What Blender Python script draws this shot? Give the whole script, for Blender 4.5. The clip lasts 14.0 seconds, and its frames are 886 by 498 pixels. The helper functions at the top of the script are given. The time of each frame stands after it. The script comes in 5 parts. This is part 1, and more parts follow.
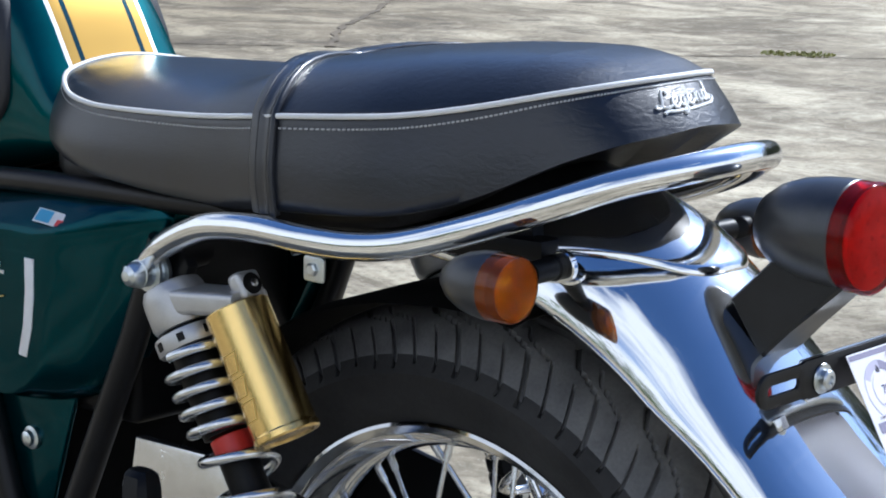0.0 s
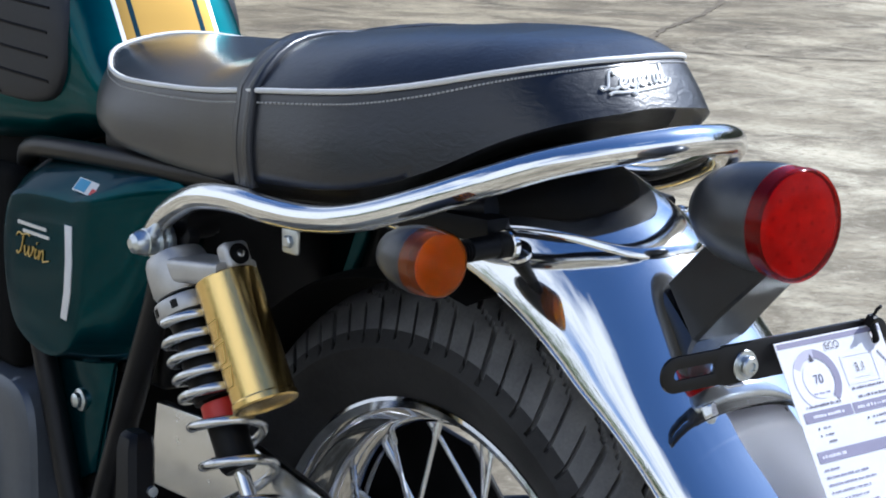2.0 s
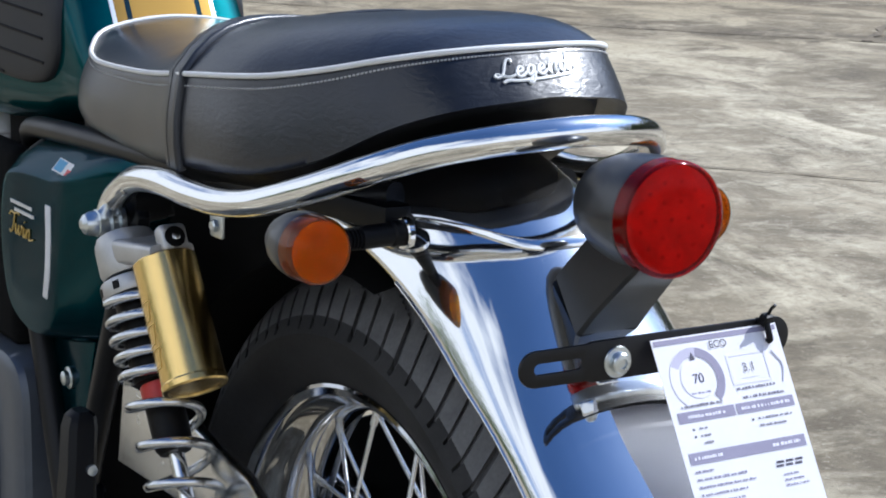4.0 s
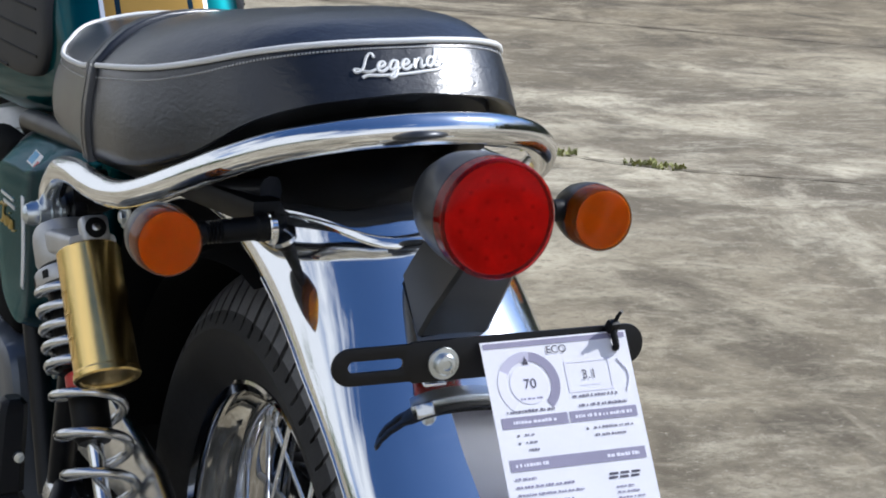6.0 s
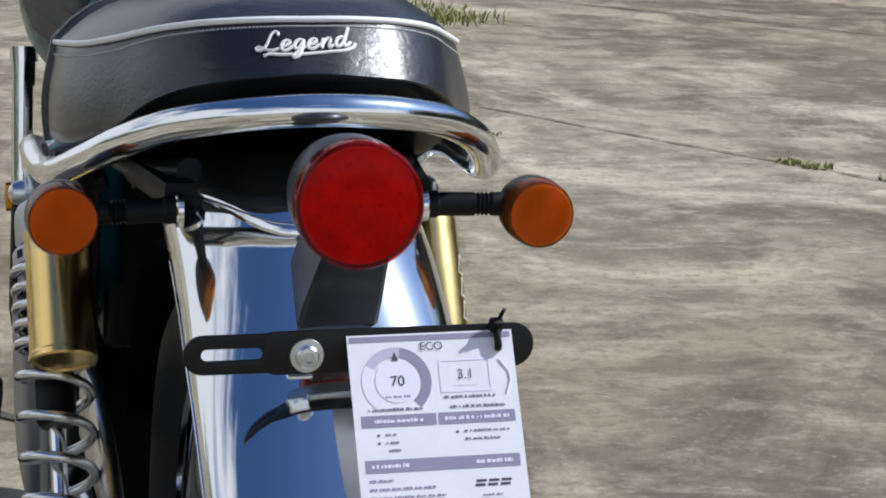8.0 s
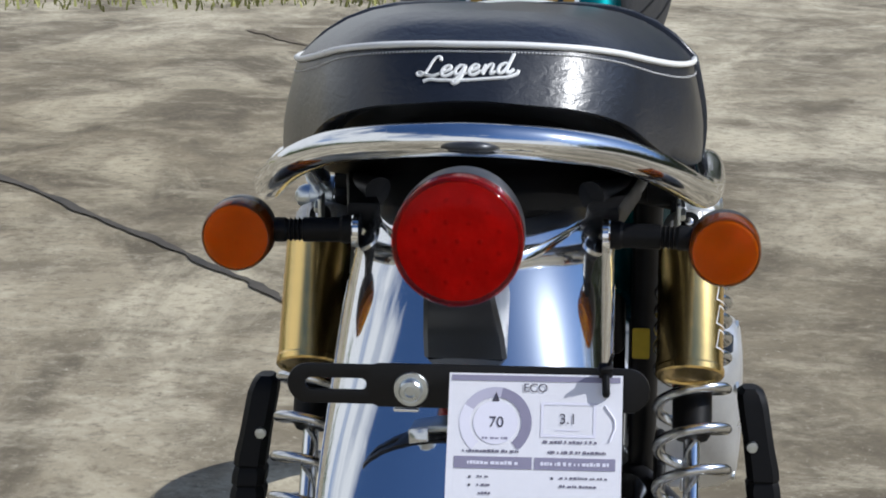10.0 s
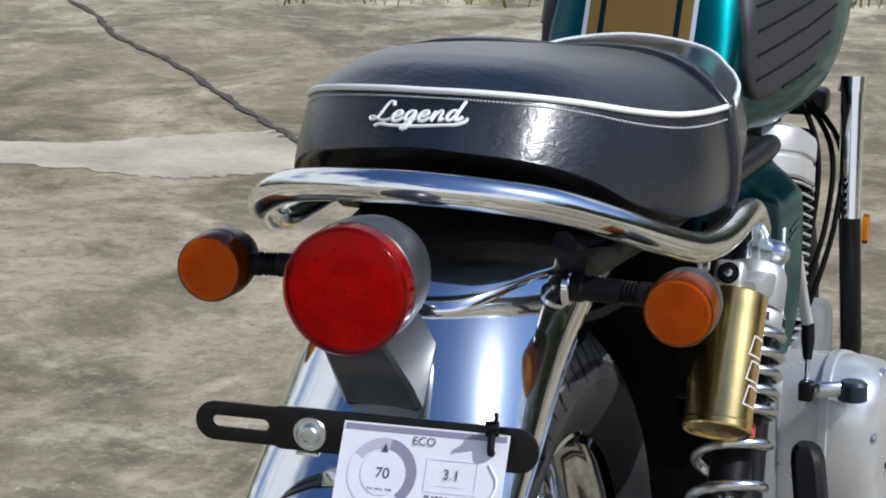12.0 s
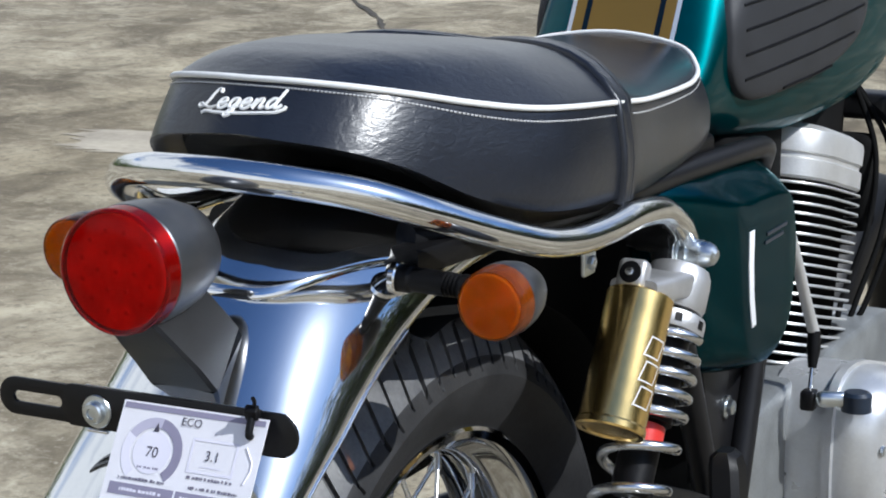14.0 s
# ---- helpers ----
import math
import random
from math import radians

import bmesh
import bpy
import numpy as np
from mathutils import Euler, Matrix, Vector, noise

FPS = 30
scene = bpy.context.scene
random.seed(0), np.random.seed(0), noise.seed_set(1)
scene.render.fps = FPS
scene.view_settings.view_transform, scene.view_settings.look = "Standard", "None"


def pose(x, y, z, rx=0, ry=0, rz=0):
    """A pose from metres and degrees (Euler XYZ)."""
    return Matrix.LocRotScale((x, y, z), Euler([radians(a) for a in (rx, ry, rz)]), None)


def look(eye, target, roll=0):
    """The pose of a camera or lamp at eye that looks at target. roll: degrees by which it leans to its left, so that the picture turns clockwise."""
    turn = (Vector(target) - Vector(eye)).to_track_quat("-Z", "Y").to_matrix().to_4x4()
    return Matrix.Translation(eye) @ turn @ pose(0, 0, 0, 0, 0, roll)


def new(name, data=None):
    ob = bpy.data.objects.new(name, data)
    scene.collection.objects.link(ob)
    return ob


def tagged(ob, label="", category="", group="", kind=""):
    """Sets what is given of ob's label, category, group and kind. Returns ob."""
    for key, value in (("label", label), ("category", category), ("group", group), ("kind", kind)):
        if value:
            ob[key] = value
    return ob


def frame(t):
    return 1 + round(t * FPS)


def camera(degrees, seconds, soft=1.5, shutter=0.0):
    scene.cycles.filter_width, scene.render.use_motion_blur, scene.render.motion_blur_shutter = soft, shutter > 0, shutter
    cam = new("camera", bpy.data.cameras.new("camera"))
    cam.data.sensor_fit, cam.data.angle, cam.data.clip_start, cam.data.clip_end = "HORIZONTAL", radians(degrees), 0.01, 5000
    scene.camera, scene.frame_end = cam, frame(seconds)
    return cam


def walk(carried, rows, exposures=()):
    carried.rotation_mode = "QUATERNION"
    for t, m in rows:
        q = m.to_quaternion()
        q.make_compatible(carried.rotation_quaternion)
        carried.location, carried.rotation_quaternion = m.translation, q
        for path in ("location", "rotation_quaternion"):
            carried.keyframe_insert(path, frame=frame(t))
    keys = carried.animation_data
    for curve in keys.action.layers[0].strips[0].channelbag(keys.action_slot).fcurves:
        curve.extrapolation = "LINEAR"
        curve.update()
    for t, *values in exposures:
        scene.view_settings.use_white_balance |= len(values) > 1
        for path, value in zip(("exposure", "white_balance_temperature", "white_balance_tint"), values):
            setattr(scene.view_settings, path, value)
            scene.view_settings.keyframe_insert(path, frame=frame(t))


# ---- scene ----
cam = camera(22.3, 14.0, 1.9)

PATH = [
    (0, (-1.3094, -1.1738, 1.0379), (0.1252, 0.1669, 0.6578), 1.53),
    (0.5, (-1.2518, -1.2487, 1.0304), (0.1146, 0.1622, 0.6531), 1.74),
    (1, (-1.2026, -1.3022, 1.0264), (0.1045, 0.1643, 0.6507), 1.78),
    (1.5, (-1.1472, -1.3592, 1.0268), (0.0927, 0.1633, 0.6467), 1.7),
    (2, (-1.0922, -1.3984, 1.0277), (0.0946, 0.165, 0.6441), 1.65),
    (2.5, (-1.0247, -1.44, 1.0319), (0.1066, 0.1634, 0.645), 1.7),
    (5, (-0.7181, -1.6001, 1.0297), (0.1506, 0.1573, 0.6332), 1.61),
    (5.5, (-0.6309, -1.6373, 1.0243), (0.167, 0.1545, 0.6335), 1.71),
    (6, (-0.5511, -1.6557, 1.0213), (0.1745, 0.1663, 0.6292), 1.66),
    (6.5, (-0.471, -1.6734, 1.0044), (0.1877, 0.1765, 0.625), 1.83),
    (7, (-0.4012, -1.6759, 0.9885), (0.1903, 0.1989, 0.6205), 1.87),
    (9.5, (0.0392, -1.6672, 1.0399), (0.0463, 0.2846, 0.6036), 1.37),
    (10, (0.1312, -1.6558, 1.0504), (-0.0673, 0.2848, 0.6091), 1.03),
    (10.5, (0.2295, -1.636, 1.0627), (-0.1464, 0.2764, 0.614), 1.29),
    (11, (0.3126, -1.6144, 1.0715), (-0.1565, 0.276, 0.6172), 1.12),
    (11.5, (0.4012, -1.5944, 1.0797), (-0.145, 0.2761, 0.6292), 1.32),
    (12, (0.4709, -1.5706, 1.0917), (-0.1403, 0.2781, 0.6348), 1.18),
    (12.5, (0.5586, -1.5295, 1.0964), (-0.133, 0.2895, 0.6347), 1.14),
    (13, (0.6376, -1.4988, 1.0967), (-0.1202, 0.2936, 0.6349), 1.02),
    (13.5, (0.7332, -1.4645, 1.0928), (-0.1058, 0.292, 0.634), 0.91),
    (14, (0.8068, -1.4333, 1.0857), (-0.1054, 0.2875, 0.631), 0.58),
]
walk(cam, [(t, look(eye, target, roll)) for t, eye, target, roll in PATH],
     [(0, 0.5, 5680, 9), (2.7, 0.48, 5700, 9), (5, 0.34, 5880, 10), (7, 0.12, 5980, 10), (9.5, -0.04, 6080, 9), (12, 0.04, 6040, 9), (14, 0.12, 5980, 8)])

# ---- light ----
SUN = Vector((0.70, -0.03, 0.71)).normalized()
world = bpy.data.worlds.new("world")
scene.world = world
world.use_nodes = True
wt = world.node_tree
bg = wt.nodes["Background"]
sky = wt.nodes.new("ShaderNodeTexSky")
sky.sky_type = "NISHITA"
sky.sun_disc = False
sky.sun_elevation = math.asin(SUN.z)
sky.sun_rotation = math.atan2(SUN.x, SUN.y)
sky.dust_density = 1.5
sky.ozone_density = 4.0
# fair-weather cloud
geo = wt.nodes.new("ShaderNodeTexCoord")
mapn = wt.nodes.new("ShaderNodeMapping")
mapn.inputs["Location"].default_value = (0.35, 0.1, 0.0)
mapn.inputs["Scale"].default_value = (1.0, 1.0, 2.2)
cl = wt.nodes.new("ShaderNodeTexNoise")
cl.inputs["Scale"].default_value = 1.5
cl.inputs["Detail"].default_value = 7
cl.inputs["Roughness"].default_value = 0.58
# the cloud thickens towards the horizon, a little more over the left of the machine
sp = wt.nodes.new("ShaderNodeVectorMath")
sp.operation = "DOT_PRODUCT"
sp.inputs[1].default_value = (-0.2, 0.0, -0.9)
low = wt.nodes.new("ShaderNodeMapRange")
low.inputs[1].default_value, low.inputs[2].default_value = -0.75, 0.0
low.inputs[3].default_value, low.inputs[4].default_value = -0.13, 0.26
bank = wt.nodes.new("ShaderNodeMath")
ramp = wt.nodes.new("ShaderNodeValToRGB")
ramp.color_ramp.elements[0].position = 0.49
ramp.color_ramp.elements[1].position = 0.65
mix = wt.nodes.new("ShaderNodeMix")
mix.data_type = "RGBA"
mix.inputs[7].default_value = (9.6, 9.7, 9.9, 1)
tint = wt.nodes.new("ShaderNodeMix")
tint.data_type = "RGBA"
tint.blend_type = "MULTIPLY"
tint.inputs[0].default_value = 1.0
tint.inputs[7].default_value = (0.80, 0.98, 1.22, 1)
wt.links.new(geo.outputs["Generated"], mapn.inputs["Vector"])
wt.links.new(geo.outputs["Generated"], sp.inputs[0])
wt.links.new(mapn.outputs[0], cl.inputs["Vector"])
wt.links.new(sp.outputs["Value"], low.inputs[0])
wt.links.new(cl.outputs[0], bank.inputs[0])
wt.links.new(low.outputs[0], bank.inputs[1])
wt.links.new(bank.outputs[0], ramp.inputs[0])
wt.links.new(ramp.outputs[0], mix.inputs[0])
wt.links.new(sky.outputs[0], tint.inputs[6])
wt.links.new(tint.outputs[2], mix.inputs[6])
wt.links.new(mix.outputs[2], bg.inputs[0])
bg.inputs[1].default_value = 0.082
sun = new("sun", bpy.data.lights.new("sun", "SUN"))
sun.data.energy = 5.0
sun.data.angle = radians(0.5)
sun.data.color = (1.0, 0.965, 0.92)
sun.matrix_world = look(SUN * 6, (0, 0, 0))


# ---- materials ----
def material(name, color, rough=0.5, metal=0.0, var=0.15, scale=20.0, bump=0.0, bump_scale=200.0, coat=0.0, other=None, spec=0.5, rough_var=0.08):
    """Principled surface with two scales of variation in colour and roughness, and a fine relief."""
    m = bpy.data.materials.new(name)
    m.use_nodes = True
    nt = m.node_tree
    b = nt.nodes["Principled BSDF"]
    tc = nt.nodes.new("ShaderNodeTexCoord")
    n1 = nt.nodes.new("ShaderNodeTexNoise")
    n1.inputs["Scale"].default_value = scale
    n1.inputs["Detail"].default_value = 5
    nt.links.new(tc.outputs["Object"], n1.inputs["Vector"])
    n2 = nt.nodes.new("ShaderNodeTexNoise")
    n2.inputs["Scale"].default_value = scale * 11
    n2.inputs["Detail"].default_value = 3
    nt.links.new(tc.outputs["Object"], n2.inputs["Vector"])
    add = nt.nodes.new("ShaderNodeMath")
    add.operation = "MULTIPLY_ADD"
    add.inputs[1].default_value = 0.35
    nt.links.new(n2.outputs[0], add.inputs[0])
    nt.links.new(n1.outputs[0], add.inputs[2])
    mx = nt.nodes.new("ShaderNodeMix")
    mx.data_type = "RGBA"
    dark = [c * (1 - var) for c in color]
    lite = other or [min(1, c * (1 + var)) for c in color]
    mx.inputs[6].default_value = (*dark, 1)
    mx.inputs[7].default_value = (*lite, 1)
    cr = nt.nodes.new("ShaderNodeMapRange")
    cr.inputs[1].default_value, cr.inputs[2].default_value = 0.42, 0.92
    nt.links.new(add.outputs[0], cr.inputs[0])
    nt.links.new(cr.outputs[0], mx.inputs[0])
    nt.links.new(mx.outputs[2], b.inputs["Base Color"])
    rr = nt.nodes.new("ShaderNodeMapRange")
    rr.inputs[3].default_value, rr.inputs[4].default_value = max(0.0, rough - rough_var), rough + rough_var
    nt.links.new(n1.outputs[0], rr.inputs[0])
    nt.links.new(rr.outputs[0], b.inputs["Roughness"])
    b.inputs["Metallic"].default_value = metal
    b.inputs["Coat Weight"].default_value = coat
    b.inputs["Coat Roughness"].default_value = 0.04
    b.inputs["Specular IOR Level"].default_value = spec
    if bump:
        n3 = nt.nodes.new("ShaderNodeTexNoise")
        n3.inputs["Scale"].default_value = bump_scale
        n3.inputs["Detail"].default_value = 4
        nt.links.new(tc.outputs["Object"], n3.inputs["Vector"])
        bp = nt.nodes.new("ShaderNodeBump")
        bp.inputs["Strength"].default_value = bump
        bp.inputs["Distance"].default_value = 0.002
        nt.links.new(n3.outputs[0], bp.inputs["Height"])
        nt.links.new(bp.outputs[0], b.inputs["Normal"])
    return m


def lens(name, color, scatter, share, ior=1.3):
    """Coloured plastic lens: part of the light goes through and takes its colour, part is scattered by the moulded prisms."""
    m = bpy.data.materials.new(name)
    m.use_nodes = True
    nt = m.node_tree
    nt.nodes.remove(nt.nodes["Principled BSDF"])
    out = nt.nodes["Material Output"]
    clear = nt.nodes.new("ShaderNodeBsdfTransparent")
    tc = nt.nodes.new("ShaderNodeTexCoord")
    nz = nt.nodes.new("ShaderNodeTexNoise")
    nz.inputs["Scale"].default_value = 70
    nt.links.new(tc.outputs["Object"], nz.inputs["Vector"])
    mx = nt.nodes.new("ShaderNodeMix")
    mx.data_type = "RGBA"
    mx.inputs[6].default_value = (*[c * 0.88 for c in color], 1)
    mx.inputs[7].default_value = (*[min(1, c * 1.1) for c in color], 1)
    nt.links.new(nz.outputs[0], mx.inputs[0])
    nt.links.new(mx.outputs[2], clear.inputs[0])
    milk = nt.nodes.new("ShaderNodeBsdfDiffuse")
    milk.inputs["Color"].default_value = (*scatter, 1)
    body = nt.nodes.new("ShaderNodeMixShader")
    body.inputs[0].default_value = share
    nt.links.new(clear.outputs[0], body.inputs[1])
    nt.links.new(milk.outputs[0], body.inputs[2])
    gloss = nt.nodes.new("ShaderNodeBsdfGlossy")
    gloss.inputs["Roughness"].default_value = 0.07
    fr = nt.nodes.new("ShaderNodeFresnel")
    fr.inputs["IOR"].default_value = ior
    bp = nt.nodes.new("ShaderNodeBump")
    bp.inputs["Strength"].default_value = 0.06
    bp.inputs["Distance"].default_value = 0.002
    nt.links.new(nz.outputs[0], bp.inputs["Height"])
    nt.links.new(bp.outputs[0], gloss.inputs["Normal"])
    ms = nt.nodes.new("ShaderNodeMixShader")
    nt.links.new(fr.outputs[0], ms.inputs[0])
    nt.links.new(body.outputs[0], ms.inputs[1])
    nt.links.new(gloss.outputs[0], ms.inputs[2])
    nt.links.new(ms.outputs[0], out.inputs[0])
    return m


def leather():
    m = material("black_leather", (0.0070, 0.0090, 0.0145), 0.46, var=0.3, scale=12, bump=0.08, bump_scale=700, spec=0.28, rough_var=0.04)
    m.node_tree.nodes["Principled BSDF"].inputs["Coat Weight"].default_value = 0.72
    m.node_tree.nodes["Principled BSDF"].inputs["Coat Roughness"].default_value = 0.26
    nt = m.node_tree
    tc = [n for n in nt.nodes if n.type == "TEX_COORD"][0]
    old = [n for n in nt.nodes if n.type == "BUMP"][0]
    # soft wrinkles of the stretched cover
    mp = nt.nodes.new("ShaderNodeMapping")
    mp.inputs["Scale"].default_value = (1, 1, 2.2)
    nz = nt.nodes.new("ShaderNodeTexNoise")
    nz.inputs["Scale"].default_value = 75
    nz.inputs["Detail"].default_value = 5
    nz.inputs["Distortion"].default_value = 1.2
    nt.links.new(tc.outputs["Object"], mp.inputs[0])
    nt.links.new(mp.outputs[0], nz.inputs["Vector"])
    b2 = nt.nodes.new("ShaderNodeBump")
    b2.inputs["Strength"].default_value = 0.17
    b2.inputs["Distance"].default_value = 0.004
    # deeper where the cover is pulled round the tail
    sep = nt.nodes.new("ShaderNodeSeparateXYZ")
    nt.links.new(tc.outputs["Object"], sep.inputs[0])
    pull = nt.nodes.new("ShaderNodeMapRange")
    for i, v in ((1, 0.14), (2, -0.12), (3, 0.04), (4, 0.14)):
        pull.inputs[i].default_value = v
    nt.links.new(sep.outputs[1], pull.inputs[0])
    nt.links.new(pull.outputs[0], b2.inputs["Strength"])
    nt.links.new(nz.outputs[0], b2.inputs["Height"])
    nt.links.new(old.outputs[0], b2.inputs["Normal"])
    nt.links.new(b2.outputs[0], nt.nodes["Principled BSDF"].inputs["Normal"])
    nt.links.new(b2.outputs[0], nt.nodes["Principled BSDF"].inputs["Coat Normal"])
    return m


def concrete():
    m = bpy.data.materials.new("worn_concrete")
    m.use_nodes = True
    nt = m.node_tree
    b = nt.nodes["Principled BSDF"]
    tc = nt.nodes.new("ShaderNodeTexCoord")

    def nz(scale, detail, rough=0.6, stretch=(1, 1, 1), rot=0.0, distort=0.0):
        mp = nt.nodes.new("ShaderNodeMapping")
        mp.inputs["Scale"].default_value = stretch
        mp.inputs["Rotation"].default_value = (0, 0, rot)
        n = nt.nodes.new("ShaderNodeTexNoise")
        n.inputs["Scale"].default_value = scale
        n.inputs["Detail"].default_value = detail
        n.inputs["Roughness"].default_value = rough
        n.inputs["Distortion"].default_value = distort
        nt.links.new(tc.outputs["Object"], mp.inputs[0])
        nt.links.new(mp.outputs[0], n.inputs["Vector"])
        return n.outputs[0]

    def mixed(fac, a, c, lo, hi):
        mr = nt.nodes.new("ShaderNodeMapRange")
        mr.inputs[1].default_value, mr.inputs[2].default_value = lo, hi
        nt.links.new(fac, mr.inputs[0])
        mx = nt.nodes.new("ShaderNodeMix")
        mx.data_type = "RGBA"
        nt.links.new(mr.outputs[0], mx.inputs[0])
        for v, i in ((a, 6), (c, 7)):
            if isinstance(v, tuple):
                mx.inputs[i].default_value = (*v, 1)
            else:
                nt.links.new(v, mx.inputs[i])
        return mx.outputs[2]

    big = nz(0.5, 6, 0.62, (1, 1, 1), 0.3, 0.6)
    col = mixed(big, (0.2413, 0.2, 0.1322), (0.4235, 0.37, 0.2606), 0.36, 0.64)
    streak = nz(0.9, 8, 0.66, (1.2, 0.8, 1), 0.66, 0.8)
    col = mixed(streak, (0.1477, 0.12, 0.07527), col, 0.36, 0.55)
    # long drifts of dirt and of washed pale cement
    drift = nz(1.25, 8, 0.66, (1.25, 0.8, 1), -0.35, 1.2)
    col = mixed(drift, (0.1231, 0.1, 0.06369), col, 0.40, 0.52)
    wash = nz(1.0, 7, 0.68, (1.3, 0.75, 1), -0.3, 1.0)
    col = mixed(wash, col, (0.5221, 0.465, 0.3377), 0.49, 0.62)
    blotch = nz(2.6, 9, 0.72, (1, 1, 1), 0, 0.5)
    col = mixed(blotch, (0.133, 0.107, 0.06755), col, 0.34, 0.52)
    pale = nz(5, 9, 0.78, (0.8, 1.2, 1), 0.66, 0.3)
    col = mixed(pale, col, (0.5122, 0.46, 0.3377), 0.5, 0.72)
    grit = nz(28, 8, 0.85)
    col = mixed(grit, (0.1428, 0.118, 0.0772), col, 0.35, 0.5)
    fleck = nz(50, 7, 0.85)
    col = mixed(fleck, col, (0.5713, 0.53, 0.4149), 0.56, 0.7)
    # broad stains and darker areas of the yard, with ragged edges
    # the second, out of view, is added to darken reflections on the bike's right
    for place, size, shade in (((1.1, 2.2), 1.1, (0.80, 0.78, 0.74)), ((2.7, -0.2), 0.9, (0.38, 0.35, 0.31)), ((5.6, 8.4), 0.45, (0.62, 0.58, 0.51)), ((-1.9, 3.9), 0.65, (0.74, 0.71, 0.65))):
        mp = nt.nodes.new("ShaderNodeMapping")
        mp.inputs["Location"].default_value = (-place[0] * size, -place[1] * size, 0)
        mp.inputs["Scale"].default_value = (size, size, size)
        nt.links.new(tc.outputs["Object"], mp.inputs[0])
        ln = nt.nodes.new("ShaderNodeVectorMath")
        ln.operation = "LENGTH"
        nt.links.new(mp.outputs[0], ln.inputs[0])
        rag = nt.nodes.new("ShaderNodeMath")
        rag.operation = "MULTIPLY_ADD"
        rag.inputs[1].default_value = 2.2
        nt.links.new(nz(1.4, 7, 0.7), rag.inputs[0])
        nt.links.new(ln.outputs["Value"], rag.inputs[2])
        worn = nt.nodes.new("ShaderNodeMix")
        worn.data_type = "RGBA"
        worn.blend_type = "MULTIPLY"
        worn.inputs[0].default_value = 1.0
        worn.inputs[7].default_value = (*shade, 1)
        nt.links.new(col, worn.inputs[6])
        col = mixed(rag.outputs[0], worn.outputs[2], col, 1.5, 3.2)
    nt.links.new(col, b.inputs["Base Color"])
    b.inputs["Roughness"].default_value = 0.88
    bp = nt.nodes.new("ShaderNodeBump")
    bp.inputs["Strength"].default_value = 0.4
    bp.inputs["Distance"].default_value = 0.01
    nt.links.new(grit, bp.inputs["Height"])
    nt.links.new(bp.outputs[0], b.inputs["Normal"])
    return m


def tank_paint():
    """Metallic green with a gold centre stripe, dark pinstripes and white borders that run along the tank."""
    m = material("tank_paint", (0.0, 0.062, 0.07), 0.42, 0.85, var=0.2, scale=8, coat=0.45)
    nt = m.node_tree
    b = nt.nodes["Principled BSDF"]
    b.inputs["Specular Tint"].default_value = (0.02, 0.45, 0.5, 1)
    green = b.inputs["Base Color"].links[0].from_socket
    tc = [n for n in nt.nodes if n.type == "TEX_COORD"][0]
    sep = nt.nodes.new("ShaderNodeSeparateXYZ")
    nt.links.new(tc.outputs["Object"], sep.inputs[0])
    ab = nt.nodes.new("ShaderNodeMath")
    ab.operation = "ABSOLUTE"
    nt.links.new(sep.outputs[0], ab.inputs[0])
    cr = nt.nodes.new("ShaderNodeValToRGB")
    cr.color_ramp.interpolation = "CONSTANT"
    mr = nt.nodes.new("ShaderNodeMapRange")
    mr.inputs[2].default_value = 0.1
    nt.links.new(ab.outputs[0], mr.inputs[0])
    nt.links.new(mr.outputs[0], cr.inputs[0])
    els = cr.color_ramp.elements
    els[0].position, els[0].color = 0.0, (0.36, 0.21, 0.045, 1)
    els[1].position, els[1].color = 0.33, (0.01, 0.02, 0.03, 1)
    for p, c in ((0.385, (0.36, 0.21, 0.045, 1)), (0.49, (0.85, 0.86, 0.84, 1)), (0.535, (0, 0, 0, 1))):
        e = els.new(p)
        e.color = c
    step = nt.nodes.new("ShaderNodeMath")
    step.operation = "LESS_THAN"
    step.inputs[1].default_value = 0.0535
    nt.links.new(ab.outputs[0], step.inputs[0])
    mx = nt.nodes.new("ShaderNodeMix")
    mx.data_type = "RGBA"
    nt.links.new(step.outputs[0], mx.inputs[0])
    nt.links.new(green, mx.inputs[6])
    nt.links.new(cr.outputs[0], mx.inputs[7])
    nt.links.new(mx.outputs[2], b.inputs["Base Color"])
    return m


LEATHER = leather()
CONCRETE = concrete()
TANK = tank_paint()
PIPING = material("white_piping", (0.72, 0.72, 0.70), 0.4, var=0.06, scale=40)
THREAD = material("pale_thread", (0.45, 0.45, 0.45), 0.7, var=0.2, scale=300)
CHROME = material("chrome", (0.83, 0.84, 0.85), 0.045, 1.0, var=0.02, scale=5, rough_var=0.025)
# fine polishing scratches spread the sun's glint
CHROME.node_tree.nodes["Principled BSDF"].inputs["Coat Weight"].default_value = 0.6
CHROME.node_tree.nodes["Principled BSDF"].inputs["Coat Roughness"].default_value = 0.3
RIM = material("rim_chrome", (0.52, 0.53, 0.55), 0.07, 1.0, var=0.1, scale=20, rough_var=0.04)
STEEL = material("bright_steel", (0.66, 0.67, 0.68), 0.24, 1.0, var=0.1, scale=60)
ZINC = material("zinc_plated", (0.62, 0.66, 0.68), 0.3, 1.0, var=0.12, scale=80)
CAST = material("cast_aluminium", (0.50, 0.50, 0.50), 0.42, 0.75, var=0.1, scale=60, bump=0.15, bump_scale=600)
ENGINE = material("engine_aluminium", (0.62, 0.63, 0.64), 0.3, 0.65, var=0.1, scale=25, bump=0.08, bump_scale=400)
GOLD = material("gold_anodised", (0.86, 0.62, 0.24), 0.24, 1.0, var=0.06, scale=30)
